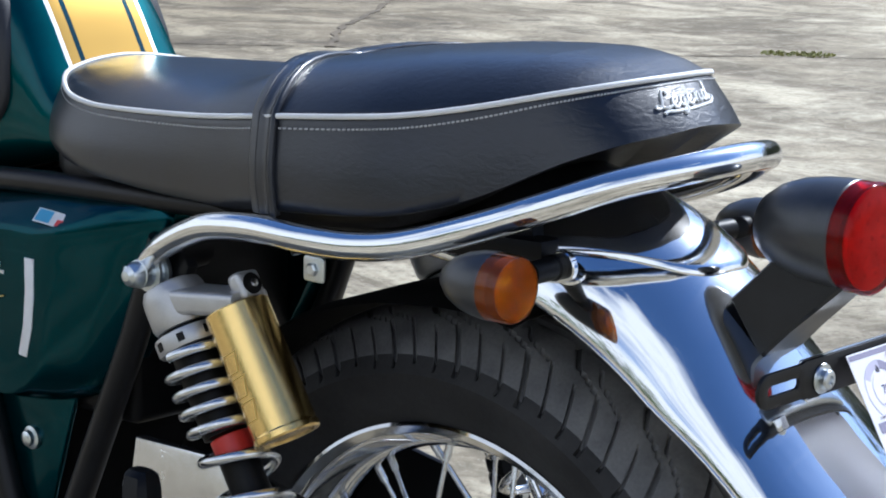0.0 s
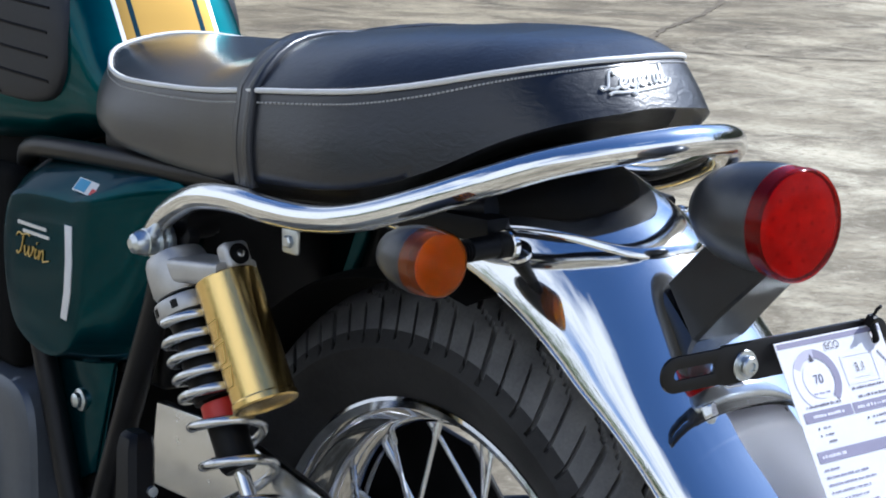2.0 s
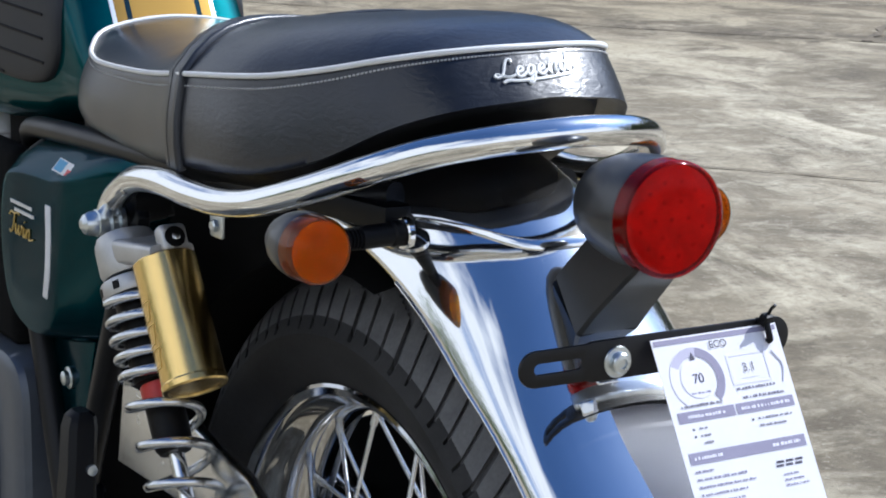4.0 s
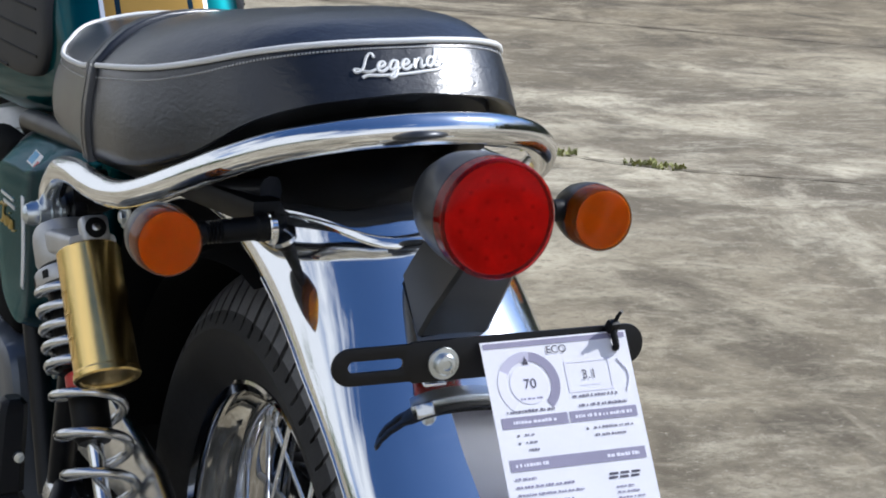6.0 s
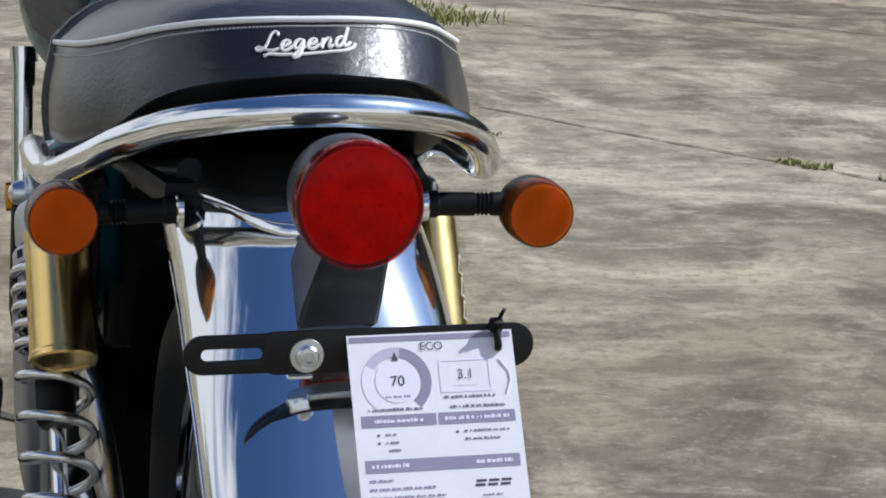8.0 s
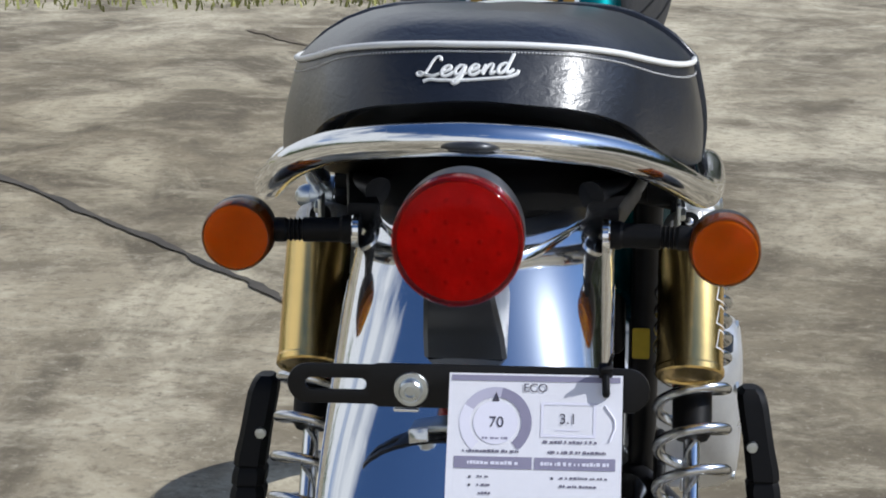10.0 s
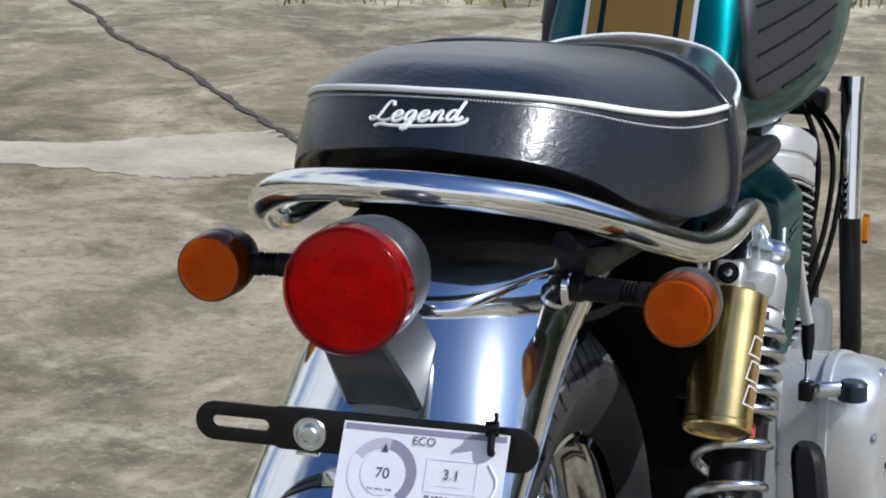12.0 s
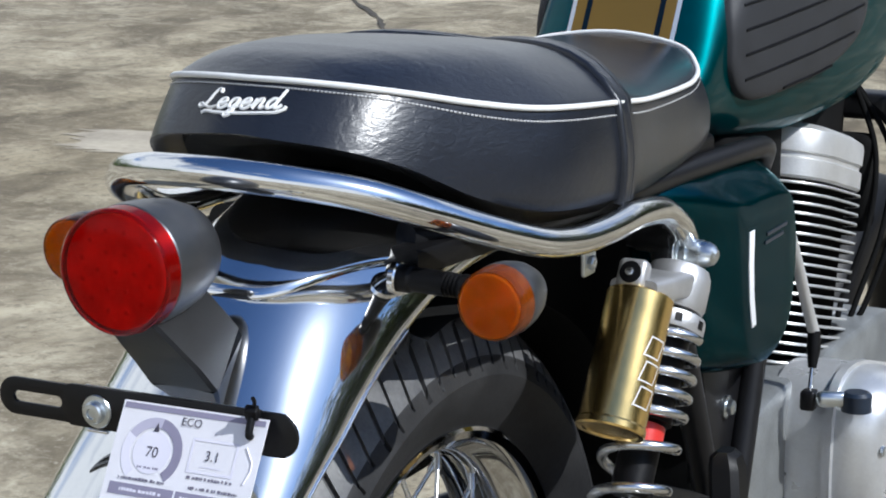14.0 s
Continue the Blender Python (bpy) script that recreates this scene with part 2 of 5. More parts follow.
GUNMETAL = material("lamp_housing_grey", (0.060, 0.062, 0.066), 0.37, 0.55, var=0.15, scale=50, coat=0.15)
BLACK = material("black_plastic", (0.004, 0.004, 0.0045), 0.45, var=0.3, scale=40, bump=0.1, bump_scale=800, spec=0.18)
MATTE = material("matte_black_casting", (0.006, 0.006, 0.006), 0.9, var=0.3, scale=30, spec=0.08)
BOSS = material("blue_black_cap", (0.012, 0.02, 0.035), 0.35, var=0.2, scale=40)
SATIN = material("satin_black_steel", (0.007, 0.007, 0.008), 0.4, 0.0, var=0.3, scale=30, spec=0.28)
RUBBER = material("tyre_rubber", (0.013, 0.013, 0.014), 0.62, var=0.3, scale=18, bump=0.15, bump_scale=500, other=(0.028, 0.028, 0.029), spec=0.3)
TREAD = material("dusty_tread_rubber", (0.080, 0.080, 0.085), 0.5, var=0.3, scale=30, bump=0.2, bump_scale=400, other=(0.14, 0.14, 0.14), spec=0.5)
BRACKET = material("black_bracket_paint", (0.013, 0.014, 0.016), 0.34, 0.0, var=0.25, scale=40, coat=0.05, spec=0.35)
HEAD = material("sandcast_aluminium", (0.56, 0.56, 0.55), 0.42, 0.55, var=0.1, scale=30, bump=0.15, bump_scale=500)
PAD = material("knee_pad_rubber", (0.019, 0.020, 0.023), 0.55, var=0.2, scale=30, bump=0.12, bump_scale=700)
GREEN = material("green_paint", (0.0, 0.040, 0.050), 0.22, 0.85, var=0.2, scale=10, coat=0.2, spec=0.2)
GREEN.node_tree.nodes["Principled BSDF"].inputs["Specular Tint"].default_value = (0.02, 0.42, 0.48, 1)
# the left cases are darker and bluer than the right ones
DARK_CASE = material("dark_engine_case", (0.095, 0.108, 0.13), 0.38, 0.4, var=0.12, scale=25, bump=0.06, bump_scale=400)
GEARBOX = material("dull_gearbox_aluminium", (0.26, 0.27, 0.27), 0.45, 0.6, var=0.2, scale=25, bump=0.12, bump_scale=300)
CRACK = material("crack_dirt", (0.13, 0.105, 0.07), 0.95, var=0.4, scale=6)
RED = lens("red_lens", (0.94, 0.08, 0.05), (0.6, 0.004, 0.003), 0.04, 1.22)
RED_RIM = lens("red_lens_rim", (0.95, 0.13, 0.12), (0.6, 0.008, 0.006), 0.14)
LED = material("led_chip", (0.5, 0.48, 0.4), 0.3, var=0.2, scale=90)
REFLECTOR = material("lamp_reflector", (0.80, 0.80, 0.80), 0.4, 0.0, var=0.22, other=(1.0, 1.0, 1.0), scale=55, bump=0.4, bump_scale=140)
FACET = material("bright_reflector", (0.92, 0.92, 0.92), 0.14, 1.0, var=0.1, scale=55, bump=0.3, bump_scale=160)
AMBER = lens("amber_lens", (1.0, 0.68, 0.012), (0.98, 0.24, 0.003), 0.17, 1.26)
AMBER_RIM = lens("amber_lens_rim", (0.98, 0.5, 0.1), (0.8, 0.15, 0.01), 0.15, 1.5)
WHITE = material("white_reflector", (0.72, 0.73, 0.74), 0.4, var=0.05, scale=60)
CARD = material("paper_card", (0.86, 0.855, 0.90), 0.5, var=0.03, scale=30, coat=0.2)
# daylight shines through the thin card
nt = CARD.node_tree
thin = nt.nodes.new("ShaderNodeBsdfTranslucent")
thin.inputs["Color"].default_value = (0.80, 0.79, 0.86, 1)
blend = nt.nodes.new("ShaderNodeMixShader")
blend.inputs[0].default_value = 0.15
nt.links.new(nt.nodes["Principled BSDF"].outputs[0], blend.inputs[1])
nt.links.new(thin.outputs[0], blend.inputs[2])
nt.links.new(blend.outputs[0], nt.nodes["Material Output"].inputs[0])
INK = material("dark_ink", (0.05, 0.045, 0.07), 0.6, var=0.1)
GREY_INK = material("grey_ink", (0.16, 0.15, 0.2), 0.6, var=0.1)
LILAC = material("lilac_ink", (0.25, 0.235, 0.33), 0.6, var=0.08)
PALE = material("pale_lilac_ink", (0.74, 0.73, 0.83), 0.6, var=0.04)
MID_LILAC = material("mid_lilac_ink", (0.46, 0.445, 0.56), 0.6, var=0.05)
STICKER_RED = material("red_print", (0.55, 0.03, 0.025), 0.4, var=0.1)
STICKER_BLUE = material("blue_print", (0.05, 0.32, 0.55), 0.4, var=0.1)
SILVER_INK = material("silver_print", (0.72, 0.72, 0.70), 0.4, 0.3, var=0.05)
GOLD_INK = material("gold_print", (0.60, 0.42, 0.12), 0.4, 0.4, var=0.1)
YELLOW = material("yellow_print", (0.75, 0.55, 0.03), 0.5, var=0.1)
TAR = material("joint_filler", (0.05, 0.045, 0.038), 0.95, var=0.4, scale=9, other=(0.09, 0.077, 0.058))
PATCH = material("pale_cement", (0.36, 0.315, 0.24), 0.9, var=0.35, scale=4, bump=0.3, bump_scale=60, other=(0.49, 0.435, 0.335))
LEAF = material("bush_leaves", (0.05, 0.085, 0.022), 0.6, var=0.35, scale=3, other=(0.12, 0.15, 0.04))
GRASS = material("grass", (0.17, 0.18, 0.045), 0.8, var=0.3, scale=8, other=(0.33, 0.33, 0.11))


# ---- mesh helpers ----
def mesh_of(name, verts, faces, mat, smooth=True):
    me = bpy.data.meshes.new(name)
    me.from_pydata([tuple(v) for v in verts], [], faces)
    me.materials.append(mat)
    if smooth:
        me.shade_smooth()
    me.update()
    return me


def part(name, me, parent=None, label=""):
    ob = new(name, me)
    ob.parent = parent
    if label:
        ob["label"] = label
    return ob


def sharp(me, angle=35):
    me.set_sharp_from_angle(angle=radians(angle))
    return me


def spline(points, n, closed=False):
    """Catmull-Rom through points, n steps per span."""
    pts = [Vector(p) for p in points]
    out = []
    m = len(pts)
    spans = m if closed else m - 1
    for i in range(spans):
        if closed:
            a, b, c, d = (pts[(i + k) % m] for k in (-1, 0, 1, 2))
        else:
            b, c = pts[i], pts[i + 1]
            a = pts[i - 1] if i else b + (b - c)
            d = pts[i + 2] if i + 2 < m else c + (c - b)
        for j in range(n):
            t = j / n
            out.append(0.5 * ((2 * b) + (c - a) * t + (2 * a - 5 * b + 4 * c - d) * t * t + (3 * b - a - 3 * c + d) * t ** 3))
    if not closed:
        out.append(pts[-1])
    return out


def loft(name, rings, mat, closed_ring=True, cap_start=False, cap_end=False, closed=False, smooth=True, angle=40):
    n = len(rings[0])
    verts = [v for r in rings for v in r]
    faces = []
    m = len(rings)
    for i in range(m if closed else m - 1):
        for j in range(n if closed_ring else n - 1):
            a, b = i * n + j, i * n + (j + 1) % n
            c, d = ((i + 1) % m) * n + (j + 1) % n, ((i + 1) % m) * n + j
            faces.append((a, b, c, d))
    if cap_start:
        faces.append(tuple(range(n))[::-1])
    if cap_end:
        faces.append(tuple((m - 1) * n + j for j in range(n)))
    me = mesh_of(name, verts, faces, mat, smooth)
    bm = bmesh.new()
    bm.from_mesh(me)
    bmesh.ops.recalc_face_normals(bm, faces=bm.faces)
    bm.to_mesh(me)
    bm.free()
    return sharp(me, angle)


def tube(name, path, radius, mat, segs=12, closed=False, caps=True, squash=1.0):
    """A tube along a list of points; radius is a number or one for each point."""
    pts = [Vector(p) for p in path]
    m = len(pts)
    rings = []
    up = None
    for i, p in enumerate(pts):
        if closed:
            t = (pts[(i + 1) % m] - pts[i - 1]).normalized()
        else:
            t = (pts[min(i + 1, m - 1)] - pts[max(i - 1, 0)]).normalized()
        if up is None:
            up = t.orthogonal().normalized()
        up = (up - t * up.dot(t)).normalized()
        side = t.cross(up)
        r = radius[i] if isinstance(radius, (list, tuple)) else radius
        rings.append([p + (up * math.cos(a) + side * math.sin(a) * squash) * r for a in (2 * math.pi * k / segs for k in range(segs))])
    return loft(name, rings, mat, cap_start=caps and not closed, cap_end=caps and not closed, closed=closed, angle=50)


def lathe(name, profile, mat, m=None, segs=48, angle=30):
    """Turns (radius, along) pairs round the local z axis; m places it."""
    m = m or Matrix()
    rings = [[m @ Vector((r * math.cos(a), r * math.sin(a), h)) for a in (2 * math.pi * k / segs for k in range(segs))] for r, h in profile]
    return loft(name, rings, mat, cap_start=profile[0][0] > 1e-6, cap_end=profile[-1][0] > 1e-6, angle=angle)


def axis_pose(start, along):
    """Local z laid along a direction from start."""
    return Matrix.Translation(start) @ Vector(along).to_track_quat("Z", "Y").to_matrix().to_4x4()


def slab(name, outline, m, thick, mat, bevel=0.002, hole=None, segs=2):
    """A plate with the outline (x, y) in the pose m, thick along local z, with eased edges and an optional hole."""
    bm = bmesh.new()
    loops = [outline] + ([hole] if hole else [])
    edges = []
    for loop in loops:
        vs = [bm.verts.new((x, y, 0)) for x, y in loop]
        edges += [bm.edges.new((vs[i], vs[(i + 1) % len(vs)])) for i in range(len(vs))]
    bmesh.ops.triangle_fill(bm, edges=edges, use_beauty=True)
    bmesh.ops.dissolve_limit(bm, angle_limit=0.01, verts=bm.verts, edges=bm.edges) if not hole else None
    got = bmesh.ops.extrude_face_region(bm, geom=list(bm.faces))
    bmesh.ops.translate(bm, verts=[g for g in got["geom"] if isinstance(g, bmesh.types.BMVert)], vec=(0, 0, thick))
    bmesh.ops.recalc_face_normals(bm, faces=bm.faces)
    if bevel:
        rim = [e for e in bm.edges if len(e.link_faces) == 2 and e.calc_face_angle(0) > 0.9 and abs(e.verts[0].co.z - e.verts[1].co.z) < 1e-6]
        bmesh.ops.bevel(bm, geom=rim, offset=bevel, segments=segs, affect="EDGES", profile=0.5, clamp_overlap=True)
    bm.transform(m)
    me = bpy.data.meshes.new(name)
    bm.to_mesh(me)
    bm.free()
    me.materials.append(mat)
    me.shade_smooth()
    return sharp(me, 30)


def solid(name, size, m, mat, bevel=0.004, segs=3):
    bm = bmesh.new()
    bmesh.ops.create_cube(bm, size=1, matrix=Matrix.Diagonal((*size, 1)))
    if bevel:
        bmesh.ops.bevel(bm, geom=list(bm.edges), offset=bevel, segments=segs, affect="EDGES", profile=0.5)
    bm.transform(m)
    me = bpy.data.meshes.new(name)
    bm.to_mesh(me)
    bm.free()
    me.materials.append(mat)
    me.shade_smooth()
    return sharp(me, 30)


def rounded(w, h, r, n=6):
    """Outline of a rounded rectangle round the origin."""
    out = []
    for cx, cy, a0 in ((w / 2 - r, h / 2 - r, 0), (-w / 2 + r, h / 2 - r, 90), (-w / 2 + r, -h / 2 + r, 180), (w / 2 - r, -h / 2 + r, 270)):
        out += [(cx + r * math.cos(radians(a0 + 90 * k / n)), cy + r * math.sin(radians(a0 + 90 * k / n))) for k in range(n + 1)]
    return out


def sides():
    return ((-1, "left"), (1, "right"))


def lerp(table, x):
    xs = [a for a, _ in table]
    return float(np.interp(x, xs, [b for _, b in table]))


# ---- ground ----
def build_ground():
    n = 40
    span = [(-1 if k < 0 else 1) * abs(k) ** 2.6 for k in np.linspace(-1, 1, n * 2 + 1)]
    verts = [(x * 300, y * 300, 0) for y in span for x in span]
    w = 2 * n + 1
    faces = [(i * w + j, i * w + j + 1, (i + 1) * w + j + 1, (i + 1) * w + j) for i in range(w - 1) for j in range(w - 1)]
    tagged(new("ground", mesh_of("ground", verts, faces, CONCRETE)), "weathered stained concrete yard in bright sun", "ground", kind="structure")


def joint_strip(name, points, width, seed, label, mat=None):
    """A ragged sealed joint lying a few millimetres over the slab."""
    rnd = random.Random(seed)
    pts = spline([(x, y, 0.004) for x, y in points], 40)
    verts, faces = [], []
    for i, p in enumerate(pts):
        t = (pts[min(i + 1, len(pts) - 1)] - pts[max(i - 1, 0)]).normalized()
        s = Vector((-t.y, t.x, 0))
        # its width and line wander slowly
        p = p + s * width * (0.2 * math.sin(i * 0.31 + seed) + 0.12 * math.sin(i * 0.83))
        slow = 0.48 + 0.16 * math.sin(i * 0.47 + 1.3 * seed) + 0.1 * math.sin(i * 1.21)
        w1, w2 = width * (slow + rnd.uniform(-0.05, 0.05)), width * (slow + rnd.uniform(-0.05, 0.05))
        verts += [p + s * w1, p - s * w2]
        if i:
            faces.append((2 * i - 2, 2 * i - 1, 2 * i + 1, 2 * i))
    tagged(new(name, mesh_of(name, verts, faces, mat or TAR)), label, "pavement joint", kind="structure")


def grass_patch(name, spots, label, seed, tall=0.07):
    """Tufts of grass: narrow bent blades round each spot (x, y, spread, count)."""
    rnd = random.Random(seed)
    verts, faces = [], []
    for x, y, spread, count in spots:
        for _ in range(count):
            a, d = rnd.uniform(0, 6.283), spread * math.sqrt(rnd.random())
            px, py = x + d * math.cos(a), y + d * math.sin(a)
            h, lean, b = tall * rnd.uniform(0.4, 1.2), rnd.uniform(0.2, 0.8), rnd.uniform(0, 6.283)
            wd = 0.004 * rnd.uniform(0.6, 1.6)
            dx, dy = math.cos(b), math.sin(b)
            k = len(verts)
            verts += [(px - dy * wd, py + dx * wd, 0), (px + dy * wd, py - dx * wd, 0),
                      (px + dx * lean * h * 0.4 + dy * wd, py + dy * lean * h * 0.4 - dx * wd, h * 0.6),
                      (px + dx * lean * h * 0.4 - dy * wd, py + dy * lean * h * 0.4 + dx * wd, h * 0.6),
                      (px + dx * lean * h, py + dy * lean * h, h)]
            faces += [(k, k + 1, k + 2, k + 3), (k + 3, k + 2, k + 4)]
    tagged(new(name, mesh_of(name, verts, faces, GRASS, False)), label, "grass", kind="stuff")


build_ground()
joint_strip("pavement_joint_1", [(0.1, 1.6), (-0.449, 2.278), (-0.838, 2.78), (-1.514, 3.592), (-1.767, 3.909), (-2.097, 4.305), (-2.612, 4.968), (-3.08, 5.479), (-3.659, 6.269), (-6, 9)], 0.023, 3, "dark cracked joint between concrete slabs")
joint_strip("pavement_joint_2", [(1.5, 5.6), (1.9, 4.85), (2.165, 4.387), (2.395, 4.025), (2.877, 3.633), (3.5, 2.9)], 0.012, 4, "cracked slab joint with grass growing in it", CRACK)
joint_strip("pavement_joint_3", [(2.6, 9.9), (3.797, 8.344), (4.92, 6.859), (5.62, 6.12), (6.15, 5.47), (7.4, 4.4), (11, 1.4)], 0.022, 5, "dark straight joint between concrete slabs", CRACK)
joint_strip("pavement_joint_4", [(5.65, 6.05), (6.35, 6.7), (6.85, 7.05), (7.85, 7.85), (10, 9.9)], 0.035, 6, "wandering crack in the concrete slab", CRACK)
joint_strip("pavement_joint_5", [(-0.7, 5.3), (-0.812, 5.533), (-0.981, 5.842), (-1.432, 6.449)], 0.03, 7, "short crack in the concrete slab", CRACK)
rp = random.Random(12)
edge = spline([(x, y, 0.0015) for x, y in ((-1.6, 3.55), (-1.66, 3.78), (-1.86, 3.98), (-2.06, 3.83), (-2.3, 3.6), (-2.9, 3.45), (-2.7, 3.2), (-2.17, 3.3), (-1.89, 3.28), (-1.74, 3.35))], 14, True)
mid = Vector((-2.0, 3.54, 0.0015))
edge = [mid + (p - mid) * rp.uniform(0.9, 1.06) for p in edge]
tagged(new("pavement_patch", mesh_of("pavement_patch", edge + [mid], [(i, (i + 1) % len(edge), len(edge)) for i in range(len(edge))], PATCH, False)), "pale cement patch on the yard", "pavement", kind="structure")
rg = random.Random(8)
grass_patch("grass_tuft", [(2.16 + 0.05 * k, 4.42 - 0.075 * k, 0.05, 60) for k in (0, 1, 4, 5)] + [(7.3, 4.6, 0.1, 160), (7.2, 4.72, 0.08, 90), (0.95, 5.38, 0.07, 26), (1.02, 5.33, 0.06, 18), (1.36, 4.99, 0.07, 20), (-0.36, 6.48, 0.1, 60)], "short green grass growing in a slab joint", 9, 0.016)
verge = []
for _ in range(420):
    u, v = rg.uniform(-6, 7), rg.uniform(0, 1) ** 1.5 * 3
    gx, gy = -0.87 + 0.95 * u - 0.31 * v, 7.42 + 0.31 * u + 0.95 * v
    # the slab runs on through a gap in the verge
    if gx < -0.7 + 0.12 * math.sin(gy * 9) or 1.6 < gx < 2.2:
        verge.append((gx, gy, 0.22, 30))
grass_patch("grass_verge", verge, "dry yellow-green grass verge along the concrete", 10, 0.05)



def scrub(name, label, category, seed, count, x0, x1, y0, y1, h0, h1):
    """A ragged line of bushes or low trees: leaf sprays gathered in clumps, with gaps."""
    rnd = random.Random(seed)
    verts, faces = [], []
    for _ in range(count):
        cx, cy, h = rnd.uniform(x0, x1), rnd.uniform(y0, y1), rnd.uniform(h0, h1)
        r = h * rnd.uniform(0.4, 0.6)
        for _ in range(220):
            a, d, e = rnd.uniform(0, 6.283), r * math.sqrt(rnd.random()), rnd.random()
            c = Vector((cx + d * math.cos(a), cy + d * math.sin(a), h * (0.06 + e * (1 - 0.6 * (d / r) ** 2))))
            b, t = rnd.uniform(0, 6.283), rnd.uniform(-0.9, 0.9)
            g = 0.6 + 0.35 * h
            u = Vector((math.cos(b), math.sin(b), t)).normalized() * rnd.uniform(0.06, 0.13) * g
            v = u.cross(Vector((0.3, -0.2, 1))).normalized() * rnd.uniform(0.02, 0.05) * g
            k = len(verts)
            verts += [c - u, c + v, c + u, c - v]
            faces.append((k, k + 1, k + 2, k + 3))
    tagged(new(name, mesh_of(name, verts, faces, LEAF, False)), label, category, kind="stuff")


scrub("scrub", "low green bushes along the edge of the yard", "bushes", 31, 90, -15.0, -11.5, -12, 10, 1.4, 3.6)
# trees out of view, added to darken what the chrome reflects ahead and right
scrub("unseen_trees", "unseen dark green trees added beside the yard for reflections", "trees", 32, 170, 20, 27, -6, 30, 6.0, 10.5)
scrub("unseen_trees", "unseen dark green trees added at the far end for reflections", "trees", 33, 90, 1, 26, 25, 33, 8, 13)


# ---- the motorcycle ----
AXLE = 0.328
bike = tagged(new("motorcycle"), "green retro roadster with gold stripe, black seat and chrome fender", "motorcycle")

# it leans a little to its left, towards the stand
STAND = Matrix.Translation((0, 0, 0.72)) @ pose(0, 0, 0, 0, -0.83, 1.1) @ Matrix.Translation((0, 0, -0.72))
bike.matrix_basis = STAND


def shift(ob, dx, dy, dz, wide=1.0):
    """Moves a part of the machine, with what hangs on it, and widens it about the centre line."""
    ob.matrix_basis = Matrix.Translation((dx, dy, dz)) @ Matrix.Diagonal((wide, 1, 1, 1))


# seat
SEAT_TOP = [(0, -0.177, 0.8542), (0.0305, -0.1748, 0.8539), (0.0665, -0.1617, 0.8507), (0.0944, -0.134, 0.844), (0.1175, -0.0878, 0.8329), (0.1355, -0.0385, 0.8236),
            (0.1467, 0.0108, 0.818), (0.1505, 0.0904, 0.8103), (0.1446, 0.15, 0.803), (0.1352, 0.2099, 0.7971), (0.1244, 0.29, 0.7918), (0.1137, 0.3501, 0.7896),
            (0.0965, 0.4013, 0.7936), (0.0659, 0.4359, 0.8062), (0, 0.4456, 0.8135)]
SEAT_LOW = [(0, -0.207, 0.8212), (0.0304, -0.2048, 0.8191), (0.0713, -0.1895, 0.8129), (0.1022, -0.1556, 0.7979), (0.1264, -0.1012, 0.7704), (0.1464, -0.0494, 0.7535),
            (0.1569, 0.0024, 0.7461), (0.1567, 0.0842, 0.7393), (0.1469, 0.1451, 0.732), (0.1384, 0.2068, 0.7298), (0.1304, 0.2887, 0.7304), (0.123, 0.3557, 0.7344),
            (0.1065, 0.4117, 0.7456), (0.0733, 0.4498, 0.756), (0, 0.4597, 0.7607)]
CREST = [(-0.178, 0.855), (-0.165, 0.8605), (-0.14, 0.866), (-0.1, 0.8678), (-0.05, 0.8657), (0.0, 0.8618), (0.05, 0.8564), (0.1, 0.8503), (0.14, 0.8423), (0.17, 0.8309),
         (0.2, 0.8236), (0.25, 0.8198), (0.32, 0.8168), (0.38, 0.8148), (0.44, 0.8127)]


def mirrored(half):
    return half + [(-x, y, z) for x, y, z in half[-2:0:-1]]


def nose(p):
    """The seat sits a little to the left, most at the rider's end."""
    f = max(0.0, min(1.0, (p.y - 0.15) / 0.2))
    return Vector((p.x - 0.0028 - 0.002 * f, p.y, p.z))


RING_TOP = [nose(p) for p in spline(mirrored(SEAT_TOP), 6, True)]
RING_LOW = [nose(p) for p in spline(mirrored(SEAT_LOW), 6, True)]


def seat_point(p, u, spine_y=None):
    """A place on the seat's top, from the piping (u 0) to the spine (u 1)."""
    sy = min(max(p.y, -0.10), 0.34) if spine_y is None else spine_y
    y = p.y + (sy - p.y) * u
    f = 1 - (1 - u) ** 4
    return Vector((p.x * (1 - u), y, p.z + (lerp(CREST, y) - p.z) * f))


def swell(y):
    """How far the padded skirt bulges: less round the tail."""
    return 0.0012 + 0.0026 * max(0.0, min(1.0, (y + 0.15) / 0.12))


def side_point(p, q, v):
    """A place on the skirt, from the piping (v 0) to the lower edge (v 1)."""
    r = p.lerp(q, v)
    out = Vector((r.x, min(0, r.y + 0.05) * 0.6 + max(0, r.y - 0.35), 0))
    return r + (out.normalized() * swell(r.y) * math.sin(math.pi * v ** 1.25) if out.length > 1e-4 else Vector())


TAIL = sorted(((p.x, p.y, p.z, q.y, q.z) for p, q in zip(RING_TOP, RING_LOW) if p.y < -0.08), key=lambda a: a[0])


def skirt_at(x, z):
    """A place on the tail of the seat's skirt, a little proud of it."""
    y0, z0, y1, z1 = (float(np.interp(x, [a[0] for a in TAIL], [a[k] for a in TAIL])) for k in (1, 2, 3, 4))
    v = min(1, max(0, (z0 - z) / (z0 - z1)))
    return Vector((x, y0 + (y1 - y0) * v - 0.0012 * math.sin(math.pi * v ** 1.25) - 0.0006, z))


